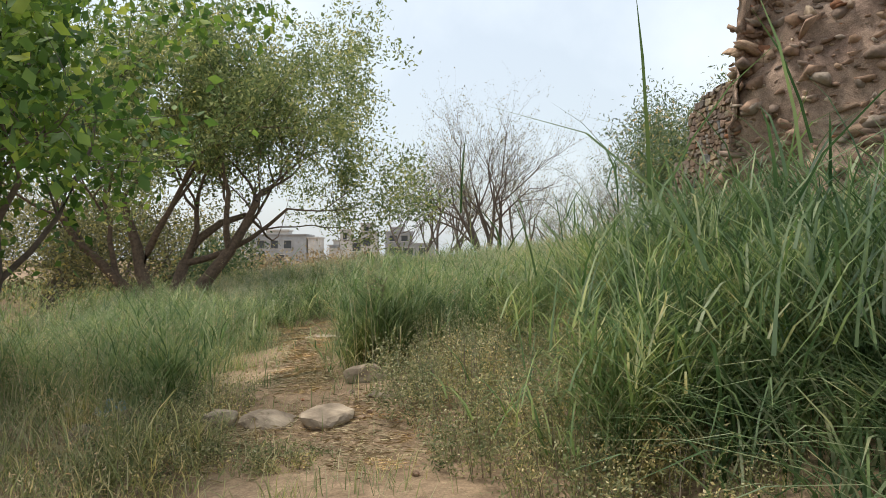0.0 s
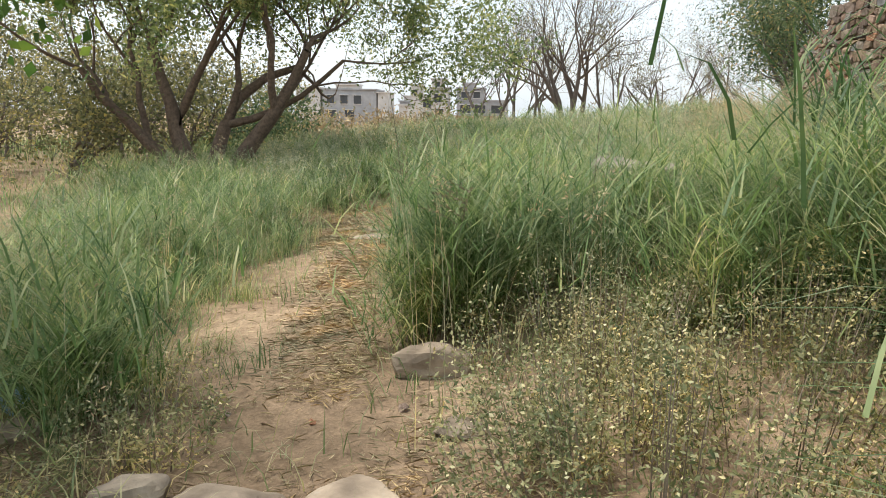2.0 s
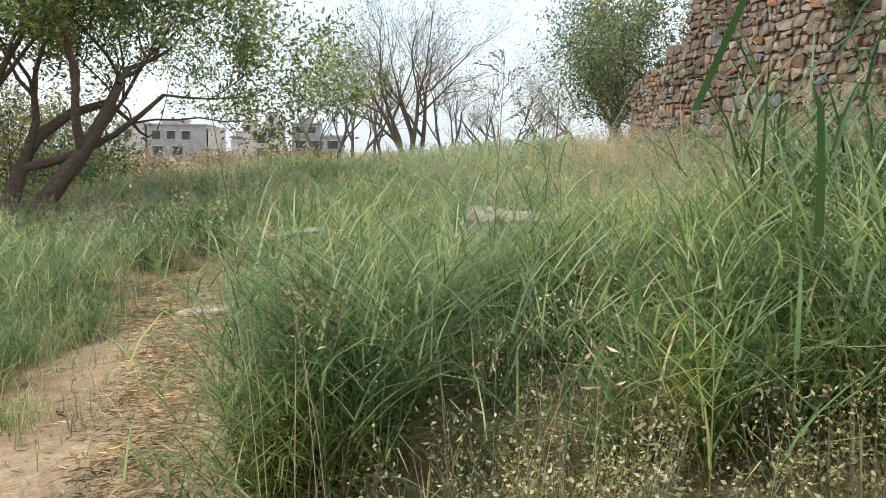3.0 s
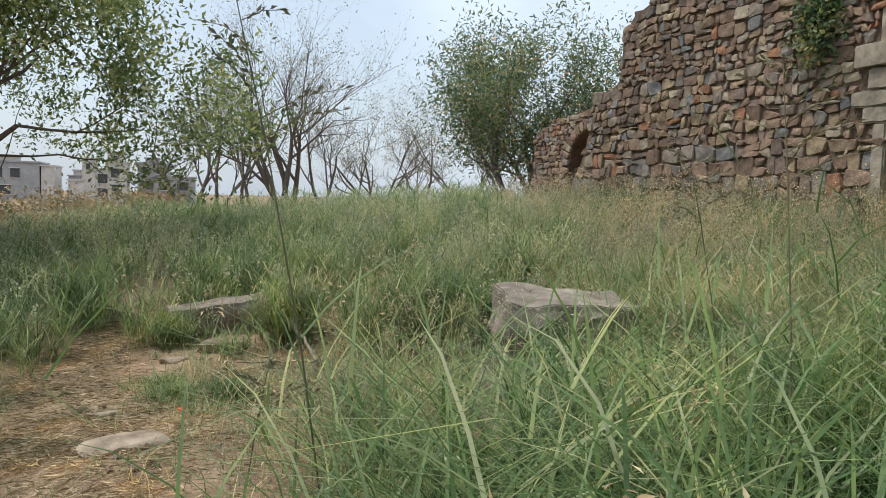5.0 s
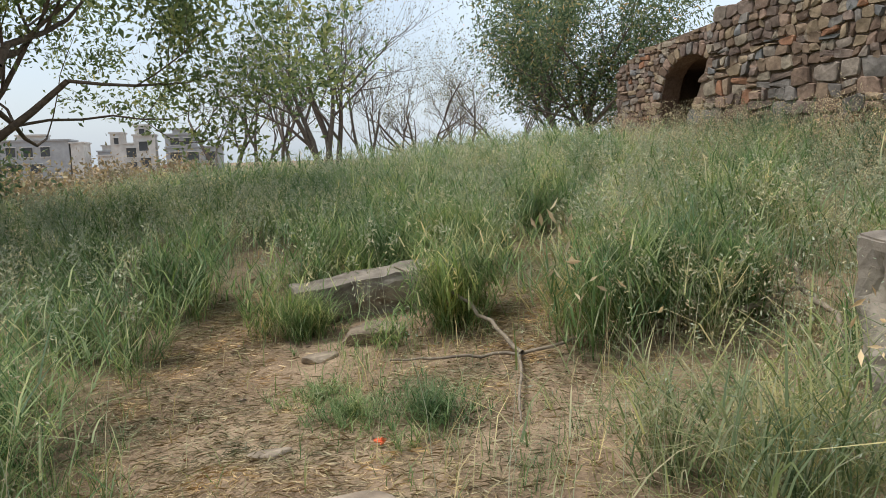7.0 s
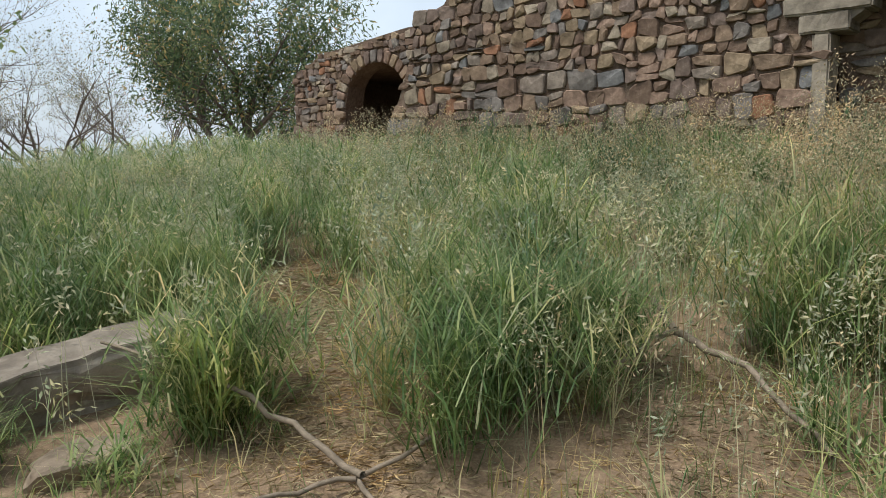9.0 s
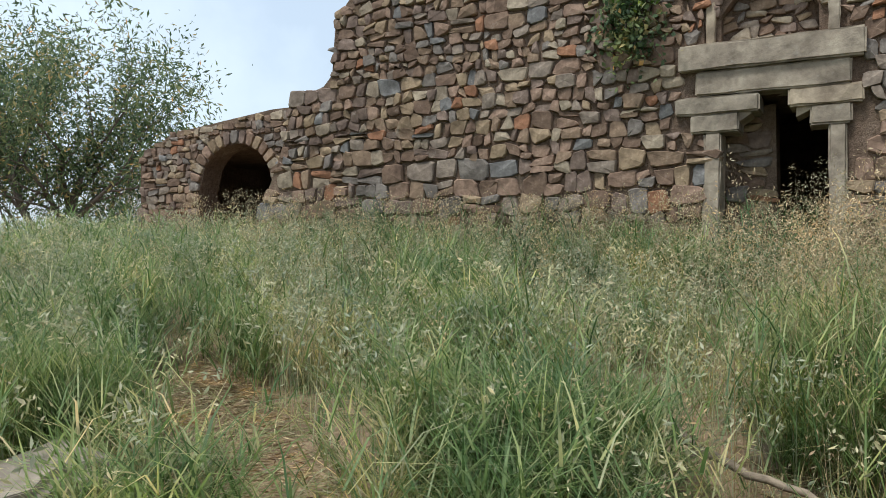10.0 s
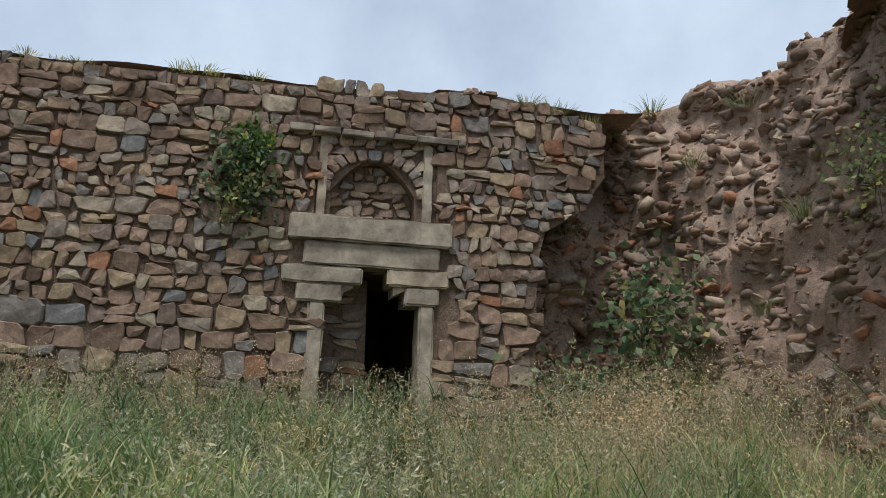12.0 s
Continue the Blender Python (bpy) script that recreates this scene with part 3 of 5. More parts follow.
def build_bank():
    bank = empty("earth_bank", (0, 0, 0), "crumbling reddish bank of earth and tumbled rubble stones", "bank", kind="structure")
    nt_, nv = 130, 48
    tmax = len(BANK_LINE) - 1
    V = np.array([bank_point(tmax * i / (nt_ - 1) * 0.9999, j / (nv - 1)) for i in range(nt_) for j in range(nv)])
    i = np.arange(nt_ * nv).reshape(nt_, nv)
    a, b, c, d = i[:-1, :-1].ravel(), i[1:, :-1].ravel(), i[1:, 1:].ravel(), i[:-1, 1:].ravel()
    ob = big_mesh("earth_face", V, np.concatenate([np.stack([a, b, c], 1), np.stack([a, c, d], 1)]), M_BANK, bank)
    return bank


bank = build_bank()


def rock_mesh(rnd, sx, sy, sz, points=11):
    """An angular stone: a hull of random points on an ellipsoid, flattened a little."""
    bm = bmesh.new()
    for k in range(points):
        p = Vector((rnd.gauss(0, 1), rnd.gauss(0, 1), rnd.gauss(0, 1))).normalized()
        q = max(abs(p.x), abs(p.y), abs(p.z))
        p = p * (0.55 + 0.45 / q * 0.75)
        bm.verts.new((p.x * sx * 0.5, p.y * sy * 0.5, p.z * sz * 0.5))
    bmesh.ops.convex_hull(bm, input=bm.verts)
    loose = [v for v in bm.verts if not v.link_faces]
    bmesh.ops.delete(bm, geom=loose, context="VERTS")
    return bm


ROCKS, ROUGH = [], []
rrnd = random.Random(5)
for k in range(14):
    bm = rock_mesh(rrnd, 1, 0.8, 0.62)
    bm.verts.index_update()
    ROUGH.append((np.array([v.co[:] for v in bm.verts]), np.array([[v.index for v in f.verts] for f in bm.faces])))
    bmesh.ops.bevel(bm, geom=bm.edges[:], offset=0.015, segments=1, affect="EDGES")
    bmesh.ops.triangulate(bm, faces=bm.faces)
    me = bpy.data.meshes.new("rubble")
    bm.to_mesh(me)
    bm.free()
    ROCKS.append(me)


ROCK_ARR = ROUGH
for me in ROCKS:
    me.materials.append(M_RUBBLE_O)
pieces = []
near = 0
for k in range(5200):
    t = rrnd.uniform(0.1, 9.5)
    v = rrnd.random() ** 0.9 * 0.8
    big = rrnd.random() ** 3
    size = (0.06 + 0.24 * big) * (1.2 if t < 4 else 1.0)
    k0 = min(int(t), len(BANK_LINE) - 2)
    run = Vector(BANK_LINE[k0 + 1]) - Vector(BANK_LINE[k0])
    run.normalize()
    p = bank_point(t, v) + Vector((-run.y, run.x, 0)) * size * 0.08
    e = Euler((rrnd.gauss(0, 0.35), rrnd.gauss(0, 0.35), rrnd.uniform(0, 6.3)))
    i = rrnd.randrange(14)
    if big > 0.25 and t < 6.5 and near < 150:
        near += 1
        ob = new("rubble", ROCKS[i])
        ob.parent = bank
        ob.matrix_local = Matrix.LocRotScale(p, e, Vector((size * 1.3, size * 1.1, size * 0.95)))
    else:
        V, F = ROCK_ARR[i]
        R = np.array(e.to_matrix())
        pieces.append(((V * np.array((size * 1.25, size * 1.05, size * 0.85))) @ R.T + np.array(p), F))
V, F = join_arrays(pieces)
ob = big_mesh("rubble_scree", V, F, M_RUBBLE, bank)
ob["kind"] = "stuff"


# ---- earth fill on top of and behind the wall ----
def build_fill():
    V = []
    ns, nd = 40, 16
    for i in range(ns):
        s = -4.4 + 7.6 * i / (ns - 1)
        for j in range(nd):
            d = -0.12 - 5.5 * j / (nd - 1)
            z = 5.13 + 0.03 * math.sin(s * 2.1) + (0.10 if s > 0.5 else 0) + 0.10 * noise.noise((s, d, 1.0)) - 0.05
            if s < -4.2:
                z -= 0.12 * (-4.2 - s)
            p = wp(s, d, z)
            V.append(p)
    i = np.arange(ns * nd).reshape(ns, nd)
    a, b, c, d = i[:-1, :-1].ravel(), i[1:, :-1].ravel(), i[1:, 1:].ravel(), i[:-1, 1:].ravel()
    ob = big_mesh("earth_fill", np.array(V), np.concatenate([np.stack([a, b, c], 1), np.stack([a, c, d], 1)]), M_BANK)
    return tagged(ob, "packed earth lying behind the ruined wall top", "earth", kind="structure")


build_fill()

# ---- arched chamber set back beyond the wall's end ----
chamber = empty("arch_chamber", (0, 0, 0), "ruined rubble chamber with a dark rounded arch opening", "ruin", kind="structure")
chamber.matrix_world = WALL @ Matrix.Translation((0, 2.1, 0))
AC, AW, ASP, ATOP = -9.05, 0.88, 2.55, 3.38


def chamber_arch(s, grow=0.0):
    q = min(1.0, abs(s - AC) / (AW + grow))
    return ASP + (ATOP - ASP + grow) * math.sqrt(max(0.0, 1 - q * q))


def chamber_top(s):
    return 3.92 - 0.10 * max(0.0, -8.2 - s) - 0.35 * max(0.0, -10.6 - s)


bm = bmesh.new()
for s0, s1 in ((-11.5, AC - AW), (AC + AW, -6.2)):
    n = 4
    for k in range(n):
        a, b = s0 + (s1 - s0) * k / n, s0 + (s1 - s0) * (k + 1) / n
        prism(bm, [(a, 0.2), (b, 0.2), (b, chamber_top(b)), (a, chamber_top(a))], -0.45, 0.0)
for k in range(14):
    a, b = AC - AW + 2 * AW * k / 14, AC - AW + 2 * AW * (k + 1) / 14
    prism(bm, [(a, chamber_arch(a)), (b, chamber_arch(b)), (b, chamber_top(b)), (a, chamber_top(a))], -0.45, 0.0)
prism(bm, [(-11.5, 0.2), (-6.0, 0.2), (-6.0, 3.5), (-11.5, 3.3)], -4.2, -4.0)
prism(bm, [(-11.5, 3.25), (-6.0, 3.45), (-6.0, 3.6), (-11.5, 3.4)], -4.2, -0.45)
prism(bm, [(-11.5, 0.2), (-11.2, 0.2), (-11.2, 3.4), (-11.5, 3.4)], -4.0, -0.45)
prism(bm, [(-6.3, 0.2), (-6.0, 0.2), (-6.0, 3.4), (-6.3, 3.4)], -4.0, -0.45)
bmesh.ops.recalc_face_normals(bm, faces=bm.faces)
part("core", bm, M_MORTAR, chamber)


def chamber_face(s, z):
    if s < -11.45 or s > -6.3 or z < 0.9 or z > chamber_top(s) - 0.02:
        return False
    return not (abs(s - AC) < AW + 0.06 and z < chamber_arch(s, 0.22) + 0.02)


cst, crnd = lay_masonry(chamber_face, -11.5, -6.2, 0.8, 4.0, 71, (0.09, 0.17), (1.1, 2.6))
place_stones(cst, crnd, chamber, lambda s, z: False)
for k in range(17):
    a0, a1 = (k + 0.08) / 17, (k + 0.92) / 17
    pts = []
    for q, grow in ((a0, 0.0), (a1, 0.0), (a1, 0.24), (a0, 0.24)):
        ang = math.pi * (1 - q)
        pts.append((AC + (AW + grow) * math.cos(ang), ASP + (ATOP - ASP + grow) * math.sin(ang)))
    v, f = stone_mesh(rounded(pts, crnd, (0.1, 0.25)), 0.05, crnd)
    mesh_object("arch_stone", v, f, M_STONE, chamber)

# end of the main wall, turned back towards the chamber
end_face = empty("wall_end", (0, 0, 0), "broken rubble end of the ruined wall", "wall", kind="structure")
bm = bmesh.new()
prism(bm, [(-6.55, 0.2), (-6.2, 0.2), (-6.0, 3.4), (-6.15, 3.5)], -2.15, -1.65)
part("core", bm, M_MORTAR, end_face)
end_face.matrix_world = WALL
pieces = []
for k in range(260):
    z = rrnd.uniform(0.9, 4.9)
    edge = np.interp(z, [0.2, 2.0, 2.45, 3.1, 3.5, 3.66, 3.8, 4.5, 4.78, 4.95], [-6.78, -6.62, -6.4, -6.12, -6.08, -5.5, -5.36, -5.3, -5.05, -4.5])
    V, F = ROCK_ARR[rrnd.randrange(14)]
    size = rrnd.uniform(0.14, 0.3)
    e = Euler((rrnd.uniform(-0.3, 0.3), rrnd.uniform(-0.3, 0.3), rrnd.uniform(0, 6.3)))
    c = np.array((edge + rrnd.uniform(-0.02, 0.10), rrnd.uniform(0.08, 1.7), z))
    pieces.append(((V * np.array((size, size, size * 0.7))) @ np.array(e.to_matrix()).T + c, F))
for k in range(150):
    # loose stones along the wall's crest
    s_ = rrnd.uniform(-5.0, 2.1)
    V, F = ROCK_ARR[rrnd.randrange(14)]
    size = rrnd.uniform(0.1, 0.26)
    e = Euler((rrnd.uniform(-0.3, 0.3), rrnd.uniform(-0.3, 0.3), rrnd.uniform(0, 6.3)))
    zt = 5.0 if s_ < 0.5 else 5.08
    if s_ < -4.5:
        zt = 4.9
    pieces.append(((V * np.array((size, size, size * 0.6))) @ np.array(e.to_matrix()).T + np.array((s_, rrnd.uniform(0.1, 0.8), zt - 0.02)), F))
V, F = join_arrays(pieces)
ob = big_mesh("broken_stonework", V, F, M_STONE_J, end_face)
ob["kind"] = "stuff"


# ---- trees and shrubs ----
def tube(points, radii, sides=6):
    """A round limb along the points, as vertex and triangle arrays."""
    P = np.asarray(points, float)
    n = len(P)
    d = np.gradient(P, axis=0)
    d /= np.maximum(np.linalg.norm(d, axis=1, keepdims=True), 1e-9)
    ref = np.where(np.abs(d[:, 2:3]) > 0.9, np.array([[1.0, 0, 0]]), np.array([[0, 0, 1.0]]))
    u = np.cross(d, ref)
    u /= np.maximum(np.linalg.norm(u, axis=1, keepdims=True), 1e-9)
    w = np.cross(d, u)
    a = np.arange(sides) * 2 * math.pi / sides
    V = P[:, None] + np.asarray(radii)[:, None, None] * (np.cos(a)[None, :, None] * u[:, None] + np.sin(a)[None, :, None] * w[:, None])
    T = []
    for i in range(n - 1):
        for k in range(sides):
            p, q = i * sides + k, i * sides + (k + 1) % sides
            T += [(p, q, q + sides), (p, q + sides, p + sides)]
    return V.reshape(-1, 3), np.array(T)


def grow(rnd, start, direction, length, radius, depth, limbs, tips, spread=0.6, kids=3, up=0.12, wander=0.18, shrink=0.68, low=0.32, floor=-9.0):
    """Grows a limb and its side limbs; limbs collects tubes by depth, tips the twig ends and ways."""
    n = 6
    pts, rad = [Vector(start)], [radius]
    d = Vector(direction).normalized()
    for k in range(1, n):
        d = (d + Vector((rnd.gauss(0, wander), rnd.gauss(0, wander), rnd.gauss(0, wander) + up + (0.22 if depth < 5 and pts[-1].z < floor else 0)))).normalized()
        pts.append(pts[-1] + d * (length / (n - 1)))
        rad.append(radius * (1 - 0.62 * k / (n - 1)))
    limbs.append((depth, tube([p[:] for p in pts], rad, 7 if depth > 2 else 5 if depth > 1 else 3)))
    if depth <= 2:
        for p in pts[1:]:
            tips.append((p[:], d[:]))
    if depth == 0:
        return
    for k in range(kids + (1 if depth > 1 else 0)):
        q = rnd.uniform(low, 1.0) if k else 1.0
        i = min(int(q * (n - 1)), n - 1)
        side = Vector((rnd.gauss(0, 1), rnd.gauss(0, 1), rnd.gauss(0, 0.7)))
        side = (side - d * side.dot(d)).normalized()
        nd = (d + side * rnd.uniform(0.5, 1.3) * spread * 1.5).normalized()
        grow(rnd, pts[i], nd, length * shrink * rnd.uniform(0.75, 1.15), rad[i] * 0.68, depth - 1, limbs, tips, spread, kids, up, wander, shrink, low, floor)


def tree(name, base, stems, leaf_mat, bark, label, leaves, leaf, width, depth=3, spread=0.6, kids=3, up=0.12, seed=1, wander=0.18,
         shrink=0.68, scatter_=0.28, droop=0.0, low=0.6, floor=-9.0, category="tree", group=""):
    """A tree from its stems (offset, direction, length, radius); leaves is their number, leaf and width their size."""
    rnd = random.Random(seed)
    top = empty(name, base, label, category, group)
    limbs, tips, boughs = [], [], []
    trunks = []
    for off, way, length, radius in stems:
        mine = []
        grow(rnd, Vector(off), Vector(way), length, radius, depth, mine, tips, spread, kids, up, wander, shrink, low, floor)
        trunks.append(mine[0][1])
        boughs += [t for k, t in mine[1:] if k == depth - 1]
        limbs += [t for k, t in mine[1:] if k < depth - 1]
    for v, t in trunks:
        ob = big_mesh("trunk", v, t, bark, top)
        ob.data.polygons.foreach_set("use_smooth", [True] * len(ob.data.polygons))
    for v, t in boughs:
        ob = big_mesh("limb", v, t, bark, top)
        ob.data.polygons.foreach_set("use_smooth", [True] * len(ob.data.polygons))
    v, t = join_arrays(limbs)
    tagged(big_mesh("branching", v, t, bark, top), kind="stuff")
    if leaves:
        P = np.array([p for p, _ in tips])
        D = np.array([q for _, q in tips])
        i = rng.integers(0, len(P), leaves)
        c = P[i] + rng.normal(0, scatter_, (leaves, 3))
        d = D[i] * 0.4 + rng.normal(0, 0.7, (leaves, 3))
        d[:, 2] -= droop
        c, d = c[c[:, 2] > floor - 0.5], d[c[:, 2] > floor - 0.5]
        size = rng.uniform(0.6, 1.25, len(c))
        v, t = diamonds(c, leaf * size, width * size, d)
        tagged(big_mesh("crown", v, t, leaf_mat, top), kind="stuff")
    return top


def at(x, y, sink=0.05):
    return (x, y, float(land(x, y)) - sink)


# spreading tree beyond the path
tree("spreading_tree", at(-6.3, 17.2), [((0, 0, 0), (-0.6, -0.1, 1), 2.9, 0.20), ((0.3, 0.1, 0), (0.7, -0.25, 1), 3.2, 0.20), ((0.15, 0.0, 0), (0.15, 0.1, 1), 3.2, 0.17), ((-0.15, 0.1, 0), (-0.95, 0.1, 0.9), 3.0, 0.15)],
     M_TREE_A, M_BARK_RED, "spreading tree with brown forked trunks and small olive leaves", 100000, 0.11, 0.046, 5, 0.72, 2, 0.055, 4, 0.17, 0.84, 0.15, low=0.45, floor=2.0)
# leafy tree overhanging the start of the walk
tree("leafy_tree", at(-3.6, 5.4), [((0, 0, 0), (0.35, -0.1, 1), 2.2, 0.07), ((0.1, 0.1, 0), (0.7, 0.1, 1), 2.2, 0.06), ((0.0, -0.1, 0.1), (0.9, -0.3, 1.1), 2.1, 0.05), ((-0.1, -0.2, 0.1), (0.1, -0.4, 1.0), 1.9, 0.05)],
     M_BROAD, M_BARK, "leafy young tree with broad bright green leaves", 14000, 0.095, 0.058, 3, 0.7, 3, 0.04, 9, 0.16, 0.74, 0.14, 0.4, low=0.4, floor=1.7)
# row of thin, half-bare trees on the far side of the field
brnd = random.Random(12)
FAR_ROW = [(-1.8, 48.0, 4.0, [(-0.9, 0.2), (0.25, 0.0)], 0.13), (-0.35, 46.0, 3.9, [(-0.25, 0.1), (0.3, 0.2)], 0.11), (0.95, 44.0, 3.8, [(-0.5, 0.0), (0.1, 0.3)], 0.11),
           (2.3, 41.0, 4.3, [(-0.3, 0.1), (0.05, -0.2), (0.3, 0.1), (0.55, 0.2), (-0.6, -0.1)], 0.15), (4.0, 42.0, 3.6, [(0.1, 0.0), (0.5, 0.2)], 0.10),
           (7.6, 46.0, 3.4, [(-0.6, 0.0), (-0.1, 0.2), (0.5, 0.1)], 0.10), (11.0, 49.0, 3.5, [(-0.3, 0.2), (0.4, 0.0), (0.0, 0.3)], 0.11), (15.0, 52.0, 3.6, [(-0.5, 0.1), (0.2, 0.1)], 0.11),
           (13.5, 41.0, 2.8, [(-0.5, 0.1), (0.3, 0.1)], 0.09), (17.5, 42.0, 2.9, [(-0.4, 0.1), (0.4, 0.1)], 0.09), (20.5, 47.0, 3.2, [(-0.4, 0.1), (0.4, 0.1)], 0.10)]
for k, (x, y, h, leans, girth) in enumerate(FAR_ROW):
    stems = [((0.3 * a, 0.3 * b, 0), (0.75 * a, 0.75 * b, 1), h * brnd.uniform(0.85, 1.1), girth) for a, b in leans]
    tree("thin_tree", at(x, y), stems, M_TREE_B, M_BARK, "thin grey-barked tree, half bare with sparse dull leaves", 800 + 650 * len(leans), 0.11, 0.045, 4, 0.52, 3, 0.08, 30 + k, 0.13, 0.70, 0.10, low=0.35, group="far tree row")
# dark dense tree beside the chamber
tree("dark_tree", at(12.6, 37.0), [((0, 0, 0), (-0.1, 0, 1), 4.0, 0.22), ((0.3, 0.3, 0), (0.35, 0.1, 1), 4.1, 0.20), ((-0.3, 0, 0), (-0.4, 0.1, 1), 3.8, 0.17), ((-0.8, 0.5, 0), (-0.15, 0.3, 1), 4.1, 0.15)],
     M_TREE_C, M_BARK, "dense dark green tree with long drooping leaves", 27000, 0.25, 0.07, 3, 0.55, 3, 0.05, 77, 0.15, 0.8, 0.40, 0.5, low=0.3)
# thicket left of the field
krnd = random.Random(8)
for k, (x, y, h) in enumerate([(-9.5, 17.5, 1.6), (-11.5, 15.5, 1.9), (-13.5, 19.5, 2.1), (-8.6, 21.5, 1.7), (-11.0, 23.0, 2.2), (-15.5, 24.0, 2.4), (-17.0, 17.0, 2.3), (-9.5, 27.0, 2.0), (-13.0, 29.0, 2.4), (-20.0, 21.0, 2.6), (-18.0, 29.0, 2.6)]):
    stems = []
    for j in range(3):
        a = krnd.uniform(0, 6.3)
        stems.append(((0.2 * math.cos(a), 0.2 * math.sin(a), 0), (0.5 * math.cos(a), 0.5 * math.sin(a), 1), h * krnd.uniform(0.8, 1.1), 0.06))
    tree("thicket_tree", at(x, y), stems, M_THICKET, M_BARK, "scrubby small tree with yellow-brown thin leaves", 6000, 0.11, 0.055, 3, 0.75, 3, 0.05, 60 + k, 0.2, 0.78, 0.25, low=0.3, group="thicket trees")


def shrub(name, x, y, radius, height, mat, label, leaves, leaf, seed, group=""):
    rnd = random.Random(seed)
    stems = []
    for j in range(7):
        a = rnd.uniform(0, 6.3)
        stems.append(((0.1 * math.cos(a), 0.1 * math.sin(a), 0), (0.8 * math.cos(a), 0.8 * math.sin(a), rnd.uniform(0.6, 1.2)), height * 0.62, 0.025))
    return tree(name, at(x, y), stems, mat, M_BARK, label, leaves, leaf, leaf * 0.45, 2, 0.9, 3, 0.02, seed, 0.25, 0.75, radius * 0.2, category="shrub", group=group)


for k, (x, y, h) in enumerate([(-5.2, 24.5, 1.5), (-4.2, 27.5, 1.3), (-6.6, 28.5, 1.7), (-3.4, 30.5, 1.2), (-8.0, 32.0, 1.8), (-5.0, 33.0, 1.4), (-10.5, 35.0, 2.0), (-7.0, 37.0, 1.6), (-13.0, 38.0, 2.0), (-3.0, 38.0, 1.2)]):
    shrub("brown_shrub", x, y, 1.5, h * 0.62, M_BROWNBRUSH, "low dry brown shrub with fine twigs", 2600, 0.13, 90 + k, "dry shrubs")
shrub("green_shrub", -6.4, 22.0, 1.5, 1.6, M_TREE_C, "dark green rounded shrub", 4500, 0.12, 120)
shrub("green_shrub", -7.6, 24.5, 1.5, 1.7, M_TREE_C, "dark green rounded shrub", 4500, 0.12, 121)


# growth on the ruin
def wall_plant(name, s, z, d, n, spread, leaf, mat, label, seed):
    c = wp(s, d, z)
    top = empty(name, c, label, "plant")
    P = rng.normal(0, 1, (n, 3)) * np.array(spread)
    stems = []
    for k in range(10):
        e = rng.normal(0, 0.8, 3) * np.array(spread)
        e[2] -= 0.1
        stems.append(tube([(0.12, 0.02, -spread[2] * 0.6), tuple(e * 0.5 + np.array((-0.04, 0, 0.05))), tuple(e)], [0.008, 0.006, 0.003], 4))
    v, t = join_arrays(stems)
    tagged(big_mesh("stem_cluster", v, t, M_BARK, top), kind="stuff")
    dirs = rng.normal(0, 0.6, (n, 3))
    dirs[:, 0] -= 0.5
    dirs[:, 2] -= 0.25
    size = rng.uniform(0.6, 1.2, n)
    v, t = diamonds(P, leaf * size, leaf * 0.62 * size, dirs)
    tagged(big_mesh("foliage", v, t, mat, top), kind="stuff")


wall_plant("wall_bush", -1.38, 3.92, 0.13, 950, (0.09, 0.17, 0.24), 0.085, M_TREE_C, "green bush rooted in the wall joints", 1)
wall_plant("wall_bush", -1.28, 4.28, 0.10, 320, (0.07, 0.11, 0.12), 0.075, M_BROAD, "green bush rooted in the wall joints", 2)
wall_plant("foot_bush", 2.75, 2.55, 0.75, 700, (0.25, 0.26, 0.36), 0.12, M_TREE_C, "dark leafy bush at the foot of the bank", 3)
wall_plant("foot_bush", 2.0, 1.7, 0.55, 500, (0.25, 0.3, 0.25), 0.11, M_TREE_C, "dark leafy bush at the foot of the bank", 4)


for t_, v_, k_ in ((7.5, 0.30, 5), (7.9, 0.34, 6)):
    q = WALL.inverted() @ bank_point(t_, v_)
    wall_plant("bank_bush", q.x, -q.y + 0.06, q.z + 0.1, 260, (0.15, 0.15, 0.2), 0.06, M_TREE_A, "small leafy bush rooted in the earth bank", k_)


# ---- buildings in the distance ----
def house_block(parent, x0, x1, y, z0, z1, depth, mat, name="wall"):
    bm = bmesh.new()
    vs = [bm.verts.new(p) for p in ((x0, y, z0), (x1, y, z0), (x1, y + depth, z0), (x0, y + depth, z0), (x0, y, z1), (x1, y, z1), (x1, y + depth, z1), (x0, y + depth, z1))]
    for f in ((0, 1, 5, 4), (1, 2, 6, 5), (2, 3, 7, 6), (3, 0, 4, 7), (4, 5, 6, 7)):
        bm.faces.new([vs[i] for i in f])
    return part(name, bm, mat, parent)


def house(x, y, blocks, windows, label):
    top = empty("house", (x, y, -0.8), label, "house", "far houses")
    for x0, x1, z0, z1, depth, mat in blocks:
        b = house_block(top, x0, x1, 0, z0, z1, depth, mat)
        house_block(top, x0 - 0.25, x1 + 0.25, -0.3, z1 - 0.05, z1 + 0.25, depth + 0.5, mat, "roof")
    for x0, z0, w, h in windows:
        f = house_block(top, x0, x0 + w, -0.06, z0, z0 + h, 0.25, M_WINDOW, "window")
        house_block(f, x0 - 0.12, x0 + w + 0.12, -0.25, z0 - 0.15, z0, 0.25, M_CONCRETE, "sill")
        house_block(f, x0 - 0.2, x0 + w + 0.2, -0.5, z0 + h, z0 + h + 0.15, 0.5, M_CONCRETE, "shade")
    return top


